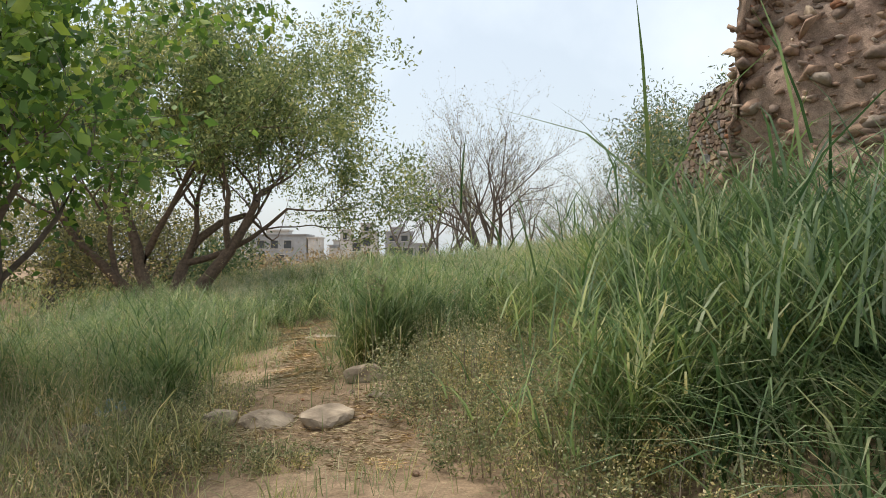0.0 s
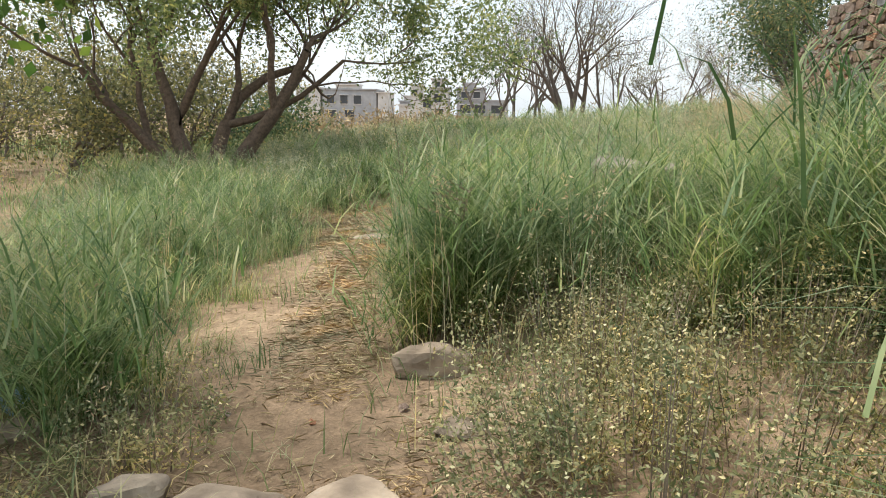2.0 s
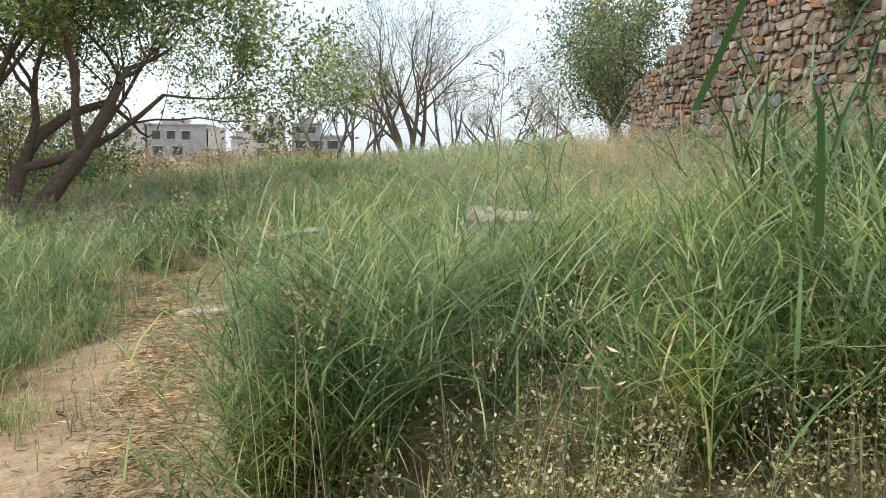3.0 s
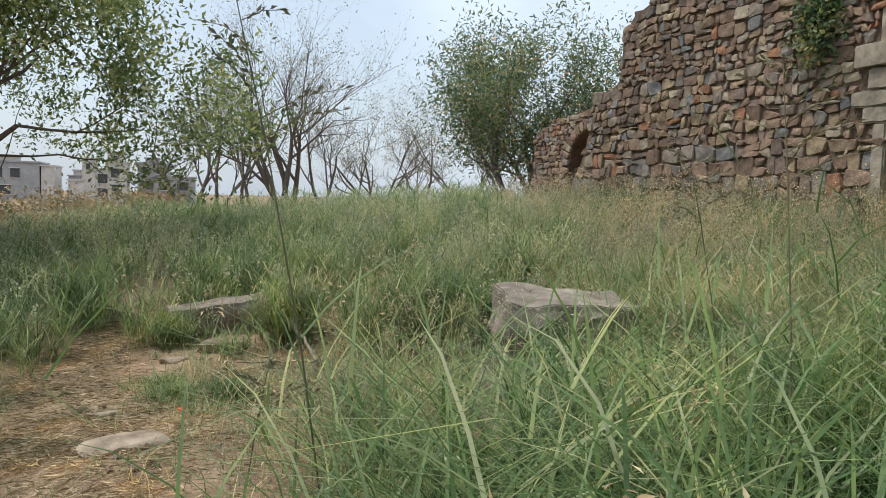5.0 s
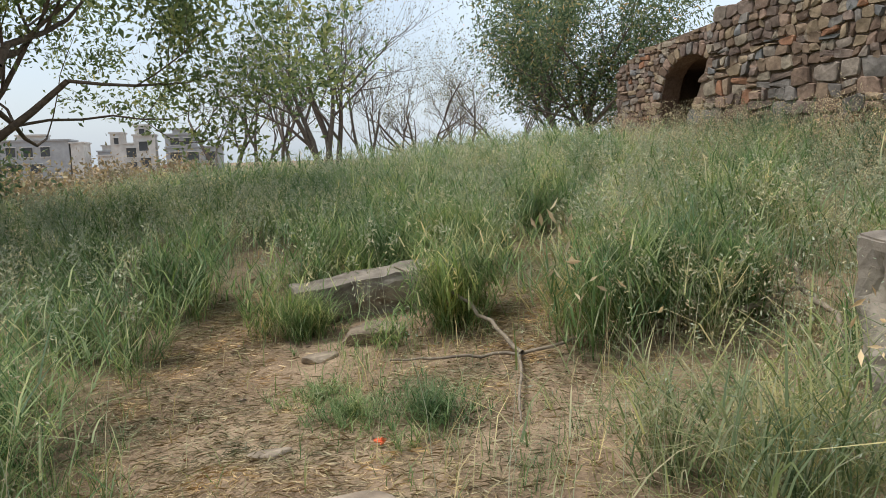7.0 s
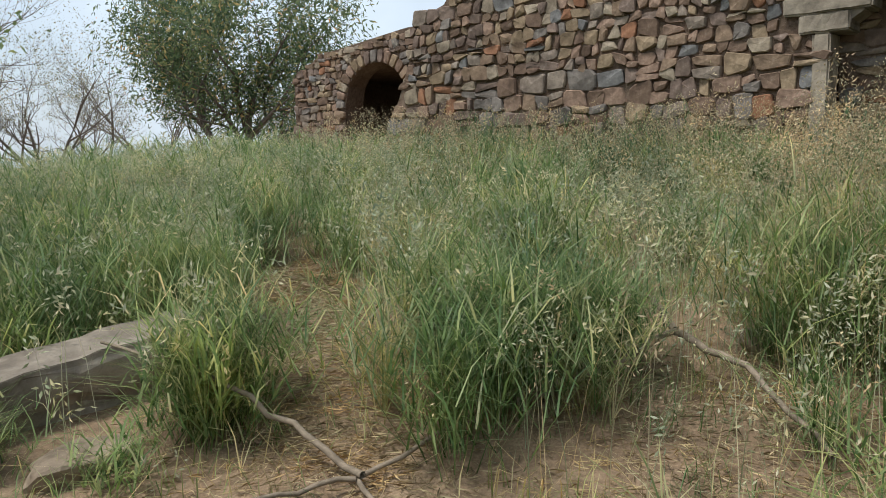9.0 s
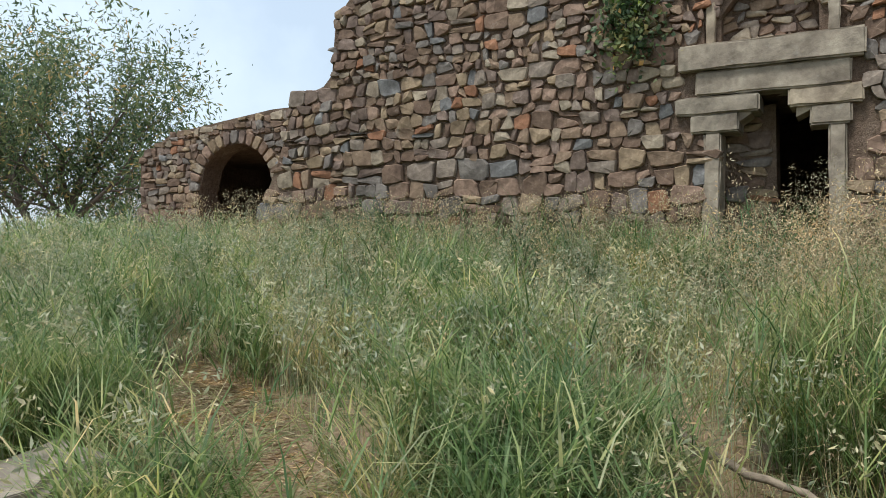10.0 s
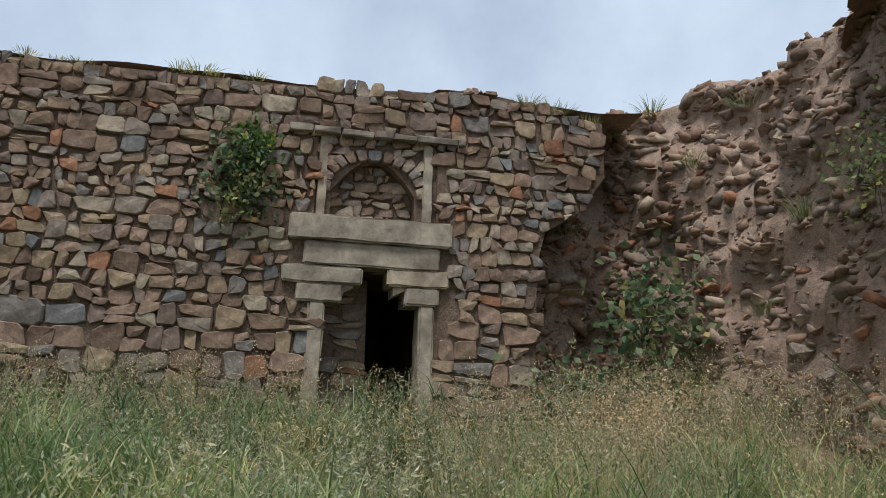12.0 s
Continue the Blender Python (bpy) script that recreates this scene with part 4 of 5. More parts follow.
house(-43.5, 170, [(0, 12, 0, 7.6, 9, M_CONCRETE_D), (12.3, 14.6, 0, 7.0, 8, M_CONCRETE), (3, 8, 7.6, 8.6, 4, M_CONCRETE), (-6, -0.5, 0, 7.9, 6, M_CONCRETE)],
      [(1, 4.6, 1.6, 1.8), (4, 4.6, 1.6, 1.8), (7, 4.6, 1.6, 1.8), (1, 1.4, 2, 1.8), (5, 1.4, 2, 1.8), (-4.5, 5, 1.4, 1.6)], "grey concrete house with dark windows")
house(-23.0, 170, [(-1.0, 1.4, 0, 8.7, 5, M_CONCRETE), (1.42, 3.18, 0, 6.6, 6, M_CONCRETE), (3.2, 7.2, 0, 8.2, 6, M_CONCRETE), (3.6, 6.2, 8.2, 10.1, 4, M_CONCRETE), (-3.5, -1.0, 0, 4.4, 6, M_CONCRETE)],
      [(1.8, 4.0, 1.8, 1.8), (4.2, 5.2, 1.6, 1.8), (1.8, 1.4, 1.8, 1.6), (4.4, 2.0, 1.8, 1.8), (-0.3, 6.6, 0.8, 1.2), (4.4, 8.5, 1.0, 1.0)], "pale concrete house with stair towers")
house(-13.9, 170, [(0, 11, 0, 5.6, 8, M_CONCRETE_D), (0, 6, 5.6, 8.2, 6, M_CONCRETE_D), (1.5, 4.0, 8.2, 9.2, 4, M_CONCRETE_D), (-0.5, 9, 0, 2.2, -2, M_BRICK)],
      [(0.8, 3.0, 2.2, 1.7), (4, 3.0, 2.2, 1.7), (7.5, 3.0, 2.2, 1.7), (1, 6.2, 1.6, 1.3), (3.6, 6.2, 1.4, 1.3)], "dark grey flat-roofed house with long windows")
house(-29.5, 190, [(0, 9, 0, 5.6, 8, M_CONCRETE_D), (1, 4, 5.6, 6.8, 4, M_CONCRETE)], [(1, 3.2, 1.5, 1.5), (4, 3.2, 1.5, 1.5)], "low grey house behind others")


# ---- grass ----
def bare(x, y):
    """How bare the ground is: the footpath, the trodden patch and the side track towards the wall."""
    mid = np.interp(y, [5.5, 7, 9, 10.5, 12, 13.4, 14.4, 16], [-0.95, -1.25, -1.5, -1.9, -2.1, -1.95, -1.5, -1.2])
    w = np.interp(y, [5, 6.2, 9, 10.5, 12, 13.5, 15], [0.18, 0.20, 0.24, 0.48, 0.46, 0.32, 0.2])
    p = np.clip(1.6 - np.abs(x - mid) / w, 0, 1) * (y < 14.8) * (y > 5.6)
    start = np.clip(1.5 - np.hypot((x + 0.3) / 0.34, (y - 4.7) / 0.75), 0, 1) + 0.7 * np.clip(1.3 - np.hypot((x + 2.0) / 0.55, (y - 5.0) / 0.4), 0, 1)
    start = start + np.clip(1.4 - np.hypot((x + 0.95) / 0.34, (y - 4.45) / 0.5), 0, 1)
    track = np.interp(y, [11.2, 12.3, 13.4, 14.6], [-0.35, 0.08, 0.62, 1.2])
    q = np.clip(1.8 - np.abs(x - track) / 0.30, 0, 1) * (y > 11.0) * (y < 14.9)
    patch = np.clip(1.35 - np.hypot((x + 0.95) / 0.62, (y - 10.7) / 1.35), 0, 1)
    scrub = np.clip(1.3 - np.hypot((x - 0.8) / 1.05, (y - 10.6) / 0.78), 0, 1)
    pale = np.clip(1.3 - np.hypot((x - 0.9) / 0.45, (y - 13.6) / 0.6), 0, 1)
    return np.clip(p + start + q * 0.95 + patch * 0.72 + scrub * 0.62 + pale * 0.5, 0, 1)


def off_wall(x, y):
    """1 in front of the wall and the bank, 0 inside them."""
    front = (7.855 - 0.1295 * y) - x
    ok = np.where((y > 9.9) & (y < 18.9), front > 0.02, True)
    ok = ok & np.where((y > 18.9) & (y < 24.5), front > -2.05, True)
    ok = ok & ~((y > 3.0) & (y <= 9.9) & (x > np.interp(y, [3, 5, 6.3, 7.1, 7.8, 8.1, 8.35, 8.75, 9.4], [8.5, 6.2, 4.6, 3.6, 3.3, 4.1, 6.0, 6.9, 7.3]) + 0.15))
    return ok.astype(float)


def clear_of_slabs(x, y):
    slab = np.hypot((x + 0.72) / 0.7, (y - 12.98) / 0.42) > 1
    block = np.hypot((x - 0.75) / 0.5, (y - 9.66) / 0.38) > 1
    return (slab & block).astype(float)


def cam_clear(x, y, gap=0.5):
    """The walker's own line stays free of tall growth."""
    px = np.interp(y, [-1, 0, 1.5, 2.8, 4.4, 6.2, 7.1, 8.9, 10.3, 12.0], [0.1, 0.12, -0.05, -0.17, -0.43, -1.39, -1.75, -1.84, -1.75, -1.56])
    return (np.abs(x - px) > gap) | (y > 12.6)


def grass(name, label, mat, n, box, keep, height, width, droop=(0.15, 0.5), clump=0.5, size=0.5, levels=(0.0, 0.45, 0.8, 1.0), lean=(0.0, 0.25)):
    x, y = scatter(n, *box, keep, clump, size)
    m = len(x)
    swell = np.array([0.5 + 0.5 * noise.noise((a * 0.7, b * 0.7, 3.0)) for a, b in zip(x, y)])
    h = rng.uniform(*height, m) * (0.7 + 0.6 * swell)
    v, t = blades(on_land(x, y), h, rng.uniform(*width, m), rng.uniform(*lean, m), rng.uniform(*droop, m), rng.uniform(0, 6.283, m), levels)
    ob = big_mesh(name, v, t, mat)
    return tagged(ob, label, "grass", kind="stuff")


def heads(name, label, n, box, keep, height, spike=(0.14, 0.26), grains=26, spread=0.05, mat=None, grain_size=0.018):
    """Flowering stalks: a thin stem that ends in a loose panicle of grains."""
    x, y = scatter(n, *box, keep, 0.5, 0.7)
    m = len(x)
    base = on_land(x, y)
    h, head = rng.uniform(*height, m), rng.uniform(0, 6.283, m)
    lean, droop = rng.uniform(0.02, 0.18, m), rng.uniform(0.05, 0.25, m)
    stem = blades(base, h, np.full(m, 0.0032), lean, droop, head, (0.0, 0.5, 1.0))
    fwd = np.stack([np.cos(head), np.sin(head), np.zeros(m)], 1)
    L = rng.uniform(*spike, m)
    q = rng.uniform(0, 1, (m, grains))
    tall = 1 - q * (L / h)[:, None]
    c = base[:, None] + fwd[:, None] * (h[:, None] * (lean[:, None] * tall + droop[:, None] * tall ** 2))[..., None]
    c[..., 2] += h[:, None] * (tall - 0.45 * droop[:, None] * tall ** 3)
    c += rng.normal(0, 1, (m, grains, 3)) * (spread * (0.25 + q))[..., None] * np.array([1, 1, 0.6])
    c = c.reshape(-1, 3)
    k = len(c)
    d = rng.normal(0, 0.5, (k, 3)) + np.array([0, 0, 0.25])
    s = rng.uniform(0.7, 1.3, k)
    grain = diamonds(c, grain_size * s, grain_size * 0.3 * s, d)
    v, t = join_arrays([stem, grain])
    ob = big_mesh(name, v, t, mat or M_SEED)
    return tagged(ob, label, "grass", kind="stuff")


def field(x, y):
    return (1 - bare(x, y)) * off_wall(x, y) * clear_of_slabs(x, y)


def field_clear(x, y):
    return field(x, y) * cam_clear(x, y)


def near_left(x, y):
    return field_clear(x, y) * (x < path_x(y) - 0.1)


def near_right(x, y):
    return field_clear(x, y) * (x > path_x(y) + 0.1)


def culms(name, label, mat, n, box, keep, height, leaf, width, tufts=2.4, size=0.13, leaves=6, shy=True, lv=(0.0, 0.42, 1.0), arch=(0.25, 0.8)):
    """Tufted grass: each stalk carries arching leaves at several heights. Tufts differ in height and fullness."""
    x0, x1, y0, y1 = box
    m = max(3, int((x1 - x0) * (y1 - y0) * tufts))
    cx, cy = rng.uniform(x0, x1, m), rng.uniform(y0, y1, m)
    ok = rng.random(m) < keep(cx, cy)
    cx, cy = cx[ok], cy[ok]
    m = len(cx)
    vigour = rng.uniform(0.45, 1.25, m)
    pick = rng.choice(m, n, p=vigour ** 2 / np.sum(vigour ** 2))
    a, r = rng.uniform(0, 6.283, n), np.abs(rng.normal(0, size, n))
    x, y = cx[pick] + r * np.cos(a), cy[pick] + r * np.sin(a)
    ok = keep(x, y) > 0.05
    x, y, a, r, pick = x[ok], y[ok], a[ok], r[ok], pick[ok]
    n = len(x)
    base = on_land(x, y)
    low = np.where(cam_clear(x, y, 1.0 if shy else 0.5), 1.0, np.where(cam_clear(x, y, 0.75), 0.75, 0.5))
    h = rng.uniform(*height, n) * vigour[pick] * low
    lean, droop = 0.05 + 0.9 * r / (size * 3), rng.uniform(0.0, 0.22, n)
    pieces = [blades(base, h, rng.uniform(0.003, 0.0055, n), lean, droop, a, (0.0, 0.5, 1.0))]
    fwd = np.stack([np.cos(a), np.sin(a), np.zeros(n)], 1)
    for k in range(leaves):
        q = rng.uniform(0.08, 0.95, n)
        c = base + fwd * (h * (lean * q + droop * q * q))[:, None]
        c[:, 2] += h * (q - 0.45 * droop * q ** 3)
        pieces.append(blades(c, rng.uniform(*leaf, n) * (0.75 + 0.3 * vigour[pick]) * low, rng.uniform(*width, n), rng.uniform(*arch, n), rng.uniform(0.2, 1.1, n), rng.uniform(0, 6.283, n), lv))
    v, t = join_arrays(pieces)
    return tagged(big_mesh(name, v, t, mat), label, "grass", kind="stuff")


# low mixed growth everywhere close to the path
NEAR = (0.0, 0.3, 0.65, 1.0)
sparse = lambda x, y: np.clip(1.0 - bare(x, y) * 0.90, 0, 1) * off_wall(x, y) * clear_of_slabs(x, y)
everywhere = lambda x, y: np.ones(np.shape(x))
grass("low_grass", "short mixed green and dry grass", M_YELLOWGRASS, 26000, (-5, 6.2, 1.2, 16), sparse, (0.08, 0.28), (0.003, 0.007), (0.2, 0.9), 0.6, 0.4, (0.0, 0.5, 1.0))
grass("low_green", "short green grass at the edges of bare ground", M_GRASS, 14000, (-3.4, 3.4, 5.6, 14.5), sparse, (0.08, 0.26), (0.003, 0.006), (0.3, 1.0), 0.8, 0.35, (0.0, 0.5, 1.0))
grass("dry_grass", "dead straw-coloured grass among the green", M_DRYGRASS, 6500, (-4.5, 6.2, 4.2, 16), lambda x, y: np.clip(1.0 - bare(x, y) * 0.7, 0, 1) * off_wall(x, y) * clear_of_slabs(x, y) * cam_clear(x, y, 0.35), (0.12, 0.45), (0.003, 0.006), (0.4, 1.3), 0.6, 0.5, (0.0, 0.5, 1.0))
# grass left of the path: short and pale near the start, tall further on
culms("tall_grass", "tall green wild grass beside the footpath", M_GRASS, 3400, (-4.8, -0.9, 6.0, 12.4), lambda x, y: near_left(x, y) * np.interp(y, [5.4, 6.4], [0.3, 1.0]), (0.42, 0.82), (0.12, 0.30), (0.004, 0.010), 5.0, 0.16, 7, lv=NEAR, arch=(0.4, 1.2))
culms("low_tufts", "low yellow-green grass tufts near the stones", M_YELLOWGRASS, 2600, (-5.0, -0.9, 2.4, 6.4), near_left, (0.22, 0.48), (0.08, 0.2), (0.003, 0.007), 5.0, 0.2, 6)
grass("low_green_left", "short green grass on the flat ground", M_GRASS, 12000, (-5.0, -0.5, 5.6, 11), near_left, (0.12, 0.36), (0.003, 0.008), (0.2, 0.9), 0.5, 0.6)
# grass right of the path, waist high
culms("tall_grass", "tall green wild grass beside the footpath", M_GRASS, 2800, (-0.7, 3.6, 6.0, 8.6), lambda x, y: near_right(x, y) * np.interp(y, [6.0, 6.5], [0.4, 1.0]) * np.interp(y - 0.6 * x, [7.6, 8.4], [1.0, 0.0]), (0.45, 0.92), (0.14, 0.32), (0.004, 0.010), 4.5, 0.12, 8, lv=NEAR, arch=(0.4, 1.3))
culms("tall_grass", "tall green wild grass on the near slope", M_GRASS, 900, (0.6, 2.4, 3.4, 6.2), lambda x, y: np.interp(x, [0.7, 1.3], [0.15, 1.0]) * off_wall(x, y), (0.55, 1.0), (0.2, 0.42), (0.006, 0.014), 3.0, 0.15, 7, lv=NEAR)
culms("path_tuft", "upright green grass tuft at the path edge", M_GRASS, 120, (-2.05, -1.65, 5.4, 5.95), everywhere, (0.45, 0.75), (0.16, 0.34), (0.006, 0.013), 8.0, 0.12, shy=False, lv=NEAR)
# dark lush stand on the rising ground
lush_at = lambda x, y: off_wall(x, y) * cam_clear(x, y, 1.15) * np.interp(x - 0.10 * y, [0.7, 0.9, 1.3], [0.0, 0.4, 1.0])
grass("lush_grass", "lush dark green arching grass on the slope", M_LUSH, 7500, (0.8, 5.0, 1.6, 8.0), lush_at, (0.50, 0.95), (0.009, 0.020), (0.5, 1.3), 0.85, 0.6, (0.0, 0.3, 0.55, 0.8, 1.0), (0.05, 0.4))
culms("lush_grass", "lush dark green arching grass on the slope", M_LUSH, 2200, (0.8, 4.6, 1.8, 8.2), lush_at, (0.6, 1.15), (0.25, 0.55), (0.009, 0.018), 3.0, 0.18, 6, lv=NEAR)
# meadow towards the far trees
culms("meadow_grass", "soft green meadow grass up to the trees", M_GRASS, 6800, (-7, 3.5, 12.2, 19), field_clear, (0.40, 0.72), (0.14, 0.30), (0.006, 0.012), 2.6, 0.115, 6)
culms("meadow_grass", "soft green meadow grass up to the trees", M_GRASS, 4300, (-9, 6.2, 18, 26), field, (0.4, 0.8), (0.18, 0.36), (0.012, 0.020), 1.5, 0.16, 5)
grass("far_grass", "soft green meadow grass up to the trees", M_GRASS, 22000, (-22, 22, 24, 48), lambda x, y: off_wall(x, y), (0.3, 0.75), (0.016, 0.032), (0.1, 0.6), 0.6, 0.9, (0.0, 0.55, 1.0))
grass("left_grass", "thin pale grass on the flat field", M_YELLOWGRASS, 17000, (-18, -3.4, 4, 25), lambda x, y: np.full(np.shape(x), 0.8), (0.10, 0.32), (0.007, 0.014), (0.1, 0.7), 0.8, 0.7, (0.0, 0.5, 1.0))
heads("left_stalks", "thin pale flowering grass on the flat field", 1300, (-6.5, -1.4, 2.6, 11), near_left, (0.3, 0.65), (0.1, 0.2), 20, 0.045)
# grass between the path and the wall
culms("slope_grass", "tall yellowing grass below the ruined wall", M_GRASS, 8200, (-0.9, 6.6, 8.6, 18.8), field_clear, (0.36, 0.68), (0.15, 0.32), (0.005, 0.011), 2.4, 0.105, 6)
culms("yellow_grass", "yellowing grass tufts below the ruined wall", M_YELLOWGRASS, 1900, (-0.7, 6.6, 8.6, 17), field_clear, (0.32, 0.66), (0.14, 0.30), (0.005, 0.009), 1.0, 0.11, 7)
culms("yellow_grass", "yellowing grass between the path and the block", M_YELLOWGRASS, 650, (-0.1, 3.2, 8.6, 9.9), field_clear, (0.30, 0.58), (0.14, 0.28), (0.004, 0.008), 2.2, 0.12, 7, lv=NEAR, arch=(0.4, 1.2))
culms("block_grass", "tall yellowing grass crowding the broken block", M_YELLOWGRASS, 760, (-0.5, 2.0, 8.2, 9.5), lambda x, y: field(x, y) * cam_clear(x, y, 1.1), (0.36, 0.60), (0.14, 0.28), (0.003, 0.008), 4.0, 0.14, 7, shy=False, lv=NEAR)
culms("track_tuft", "bushy green grass tussock beside the side track", M_GRASS, 420, (0.5, 1.15, 11.35, 12.3), lambda x, y: (bare(x, y) < 0.7) * 1.0, (0.45, 0.72), (0.16, 0.32), (0.004, 0.009), 9.0, 0.16, 8, shy=False, lv=NEAR)
culms("slab_tuft", "green grass tussock growing round the fallen slab", M_GRASS, 200, (-1.75, -1.3, 12.45, 12.9), everywhere, (0.14, 0.26), (0.10, 0.2), (0.003, 0.007), 9.0, 0.12, 7, shy=False)
culms("slab_tuft", "green grass tussock growing round the fallen slab", M_GRASS, 420, (-0.4, 0.1, 13.3, 13.9), everywhere, (0.45, 0.7), (0.14, 0.3), (0.003, 0.008), 9.0, 0.14, 7, shy=False)
culms("straw_tuft", "low green tuft in trodden straw", M_GRASS, 500, (-1.9, 0.3, 10.6, 12.2), lambda x, y: (bare(x, y) < 0.95) * 1.0, (0.09, 0.20), (0.06, 0.13), (0.003, 0.006), 2.2, 0.12, 6, shy=False)
culms("wall_foot_grass", "tall green grass against the foot of the wall", M_LUSH, 2200, (4.2, 6.9, 9.0, 18.8), field, (0.40, 0.82), (0.16, 0.34), (0.006, 0.011), 2.2, 0.17)
culms("tall_clump", "tall pale grass clump with drooping seed heads", M_GRASS, 200, (1.6, 2.5, 10.3, 11.2), everywhere, (0.8, 1.25), (0.16, 0.32), (0.004, 0.009), 4.0, 0.16, lv=NEAR)
heads("tall_clump_stalks", "pale drooping seed heads of tall grass", 110, (1.6, 2.6, 10.3, 11.2), everywhere, (1.0, 1.5), (0.25, 0.4), 60, 0.06)
# straw lying on bare ground
sx, sy = scatter(250000, -3.2, 3.0, 3.8, 15.0, lambda x, y: np.clip(bare(x, y) * 0.9 + 0.05, 0, 1) * off_wall(x, y), 0.3, 0.6)
sv = on_land(sx, sy)
sv[:, 2] += 0.032 + rng.uniform(0, 0.012, len(sx))
sa = rng.uniform(0, 6.283, len(sx))
sd = np.stack([np.cos(sa), np.sin(sa), rng.normal(0, 0.07, len(sx))], 1)
v, t = diamonds(sv, rng.uniform(0.02, 0.09, len(sx)), rng.uniform(0.0014, 0.003, len(sx)), sd, 0.4)
tagged(big_mesh("straw", v, t, M_STRAW), "dry straw littered over the bare ground", "straw", kind="stuff")
# flowering stalks
heads("seed_stalks", "tan seed heads on thin grass stalks", 1500, (3.2, 6.6, 9.2, 18.8), field, (0.6, 1.15), (0.14, 0.26), 20, 0.045, None, 0.026)
heads("seed_stalks", "tan seed heads on thin grass stalks", 800, (-0.5, 4.5, 8.5, 18), field_clear, (0.5, 0.95), (0.14, 0.26), 22, 0.04)
heads("seed_stalks", "tan seed heads on thin grass stalks", 600, (-5.0, 4.0, 4.6, 12), field_clear, (0.7, 1.25), (0.1, 0.2), 20, 0.03)
heads("field_stalks", "pale flowering grass heads over the meadow", 3900, (-6.5, 4.0, 11.8, 20), field_clear, (0.46, 0.88), (0.12, 0.24), 14, 0.04, M_FUZZ, 0.036)
heads("field_stalks", "pale flowering grass heads over the meadow", 1900, (-6, 6, 19, 27), field, (0.5, 0.95), (0.16, 0.3), 10, 0.06, M_FUZZ, 0.06)
heads("slope_stalks", "pale flowering grass heads below the wall", 3300, (0.2, 6.4, 9.8, 18.8), field_clear, (0.40, 0.82), (0.12, 0.24), 14, 0.035, M_FUZZ, 0.03)
heads("near_stalks", "pale flowering grass heads beside the path", 800, (-4.5, 4.0, 5.6, 10.5), field_clear, (0.5, 1.0), (0.12, 0.22), 24, 0.03, M_FUZZ, 0.013)
heads("bank_stalks", "tan seed heads on thin grass stalks", 900, (2.6, 6.8, 8.3, 11.6), field, (0.6, 1.2), (0.16, 0.3), 30, 0.05)


# grass rooted on the crest of the ruin and on the bank
def crest_tuft(s, d, z, n, height, radius, label):
    c = wp(s, d, z)
    a, r = rng.uniform(0, 6.283, n), radius * np.sqrt(rng.random(n))
    base = np.stack([r * np.cos(a), r * np.sin(a), np.full(n, -0.04)], 1)
    v, t = blades(base, rng.uniform(0.4, 1.0, n) * height, rng.uniform(0.006, 0.012, n), rng.uniform(0.1, 0.7, n), rng.uniform(0.2, 0.9, n), a, (0.0, 0.35, 0.7, 1.0))
    top = big_mesh("crest_tuft", v, t, M_YELLOWGRASS)
    top.location = c
    tagged(top, label, "grass", "crest tufts")


crnd2 = random.Random(44)
for k in range(26):
    crest_tuft(crnd2.uniform(-4.4, 2.6), -crnd2.uniform(0.05, 0.5), 5.06, 40, crnd2.uniform(0.05, 0.14), 0.12, "short dry grass tuft on the wall crest")
for u, d_, z_, h_ in ((1.7, -0.05, 5.1, 0.16), (2.0, -0.1, 5.05, 0.18), (2.5, -0.3, 5.0, 0.2), (2.75, -0.5, 4.95, 0.22), (-1.9, -0.1, 5.08, 0.14)):
    crest_tuft(u, d_, z_, 90, h_, 0.16, "green grass tuft hanging over the broken crest")
for t_, v_ in ((0.9, 0.72), (1.6, 0.74), (2.2, 0.66), (2.9, 0.72), (3.4, 0.55), (3.9, 0.7), (2.6, 0.3), (3.3, 0.22), (4.3, 0.25), (4.8, 0.4), (1.5, 0.45)):
    q = WALL.inverted() @ bank_point(t_, v_)
    crest_tuft(q.x, -q.y + 0.05, q.z + 0.05, 80, 0.24, 0.16, "yellow-green grass tuft rooted in the earth bank")


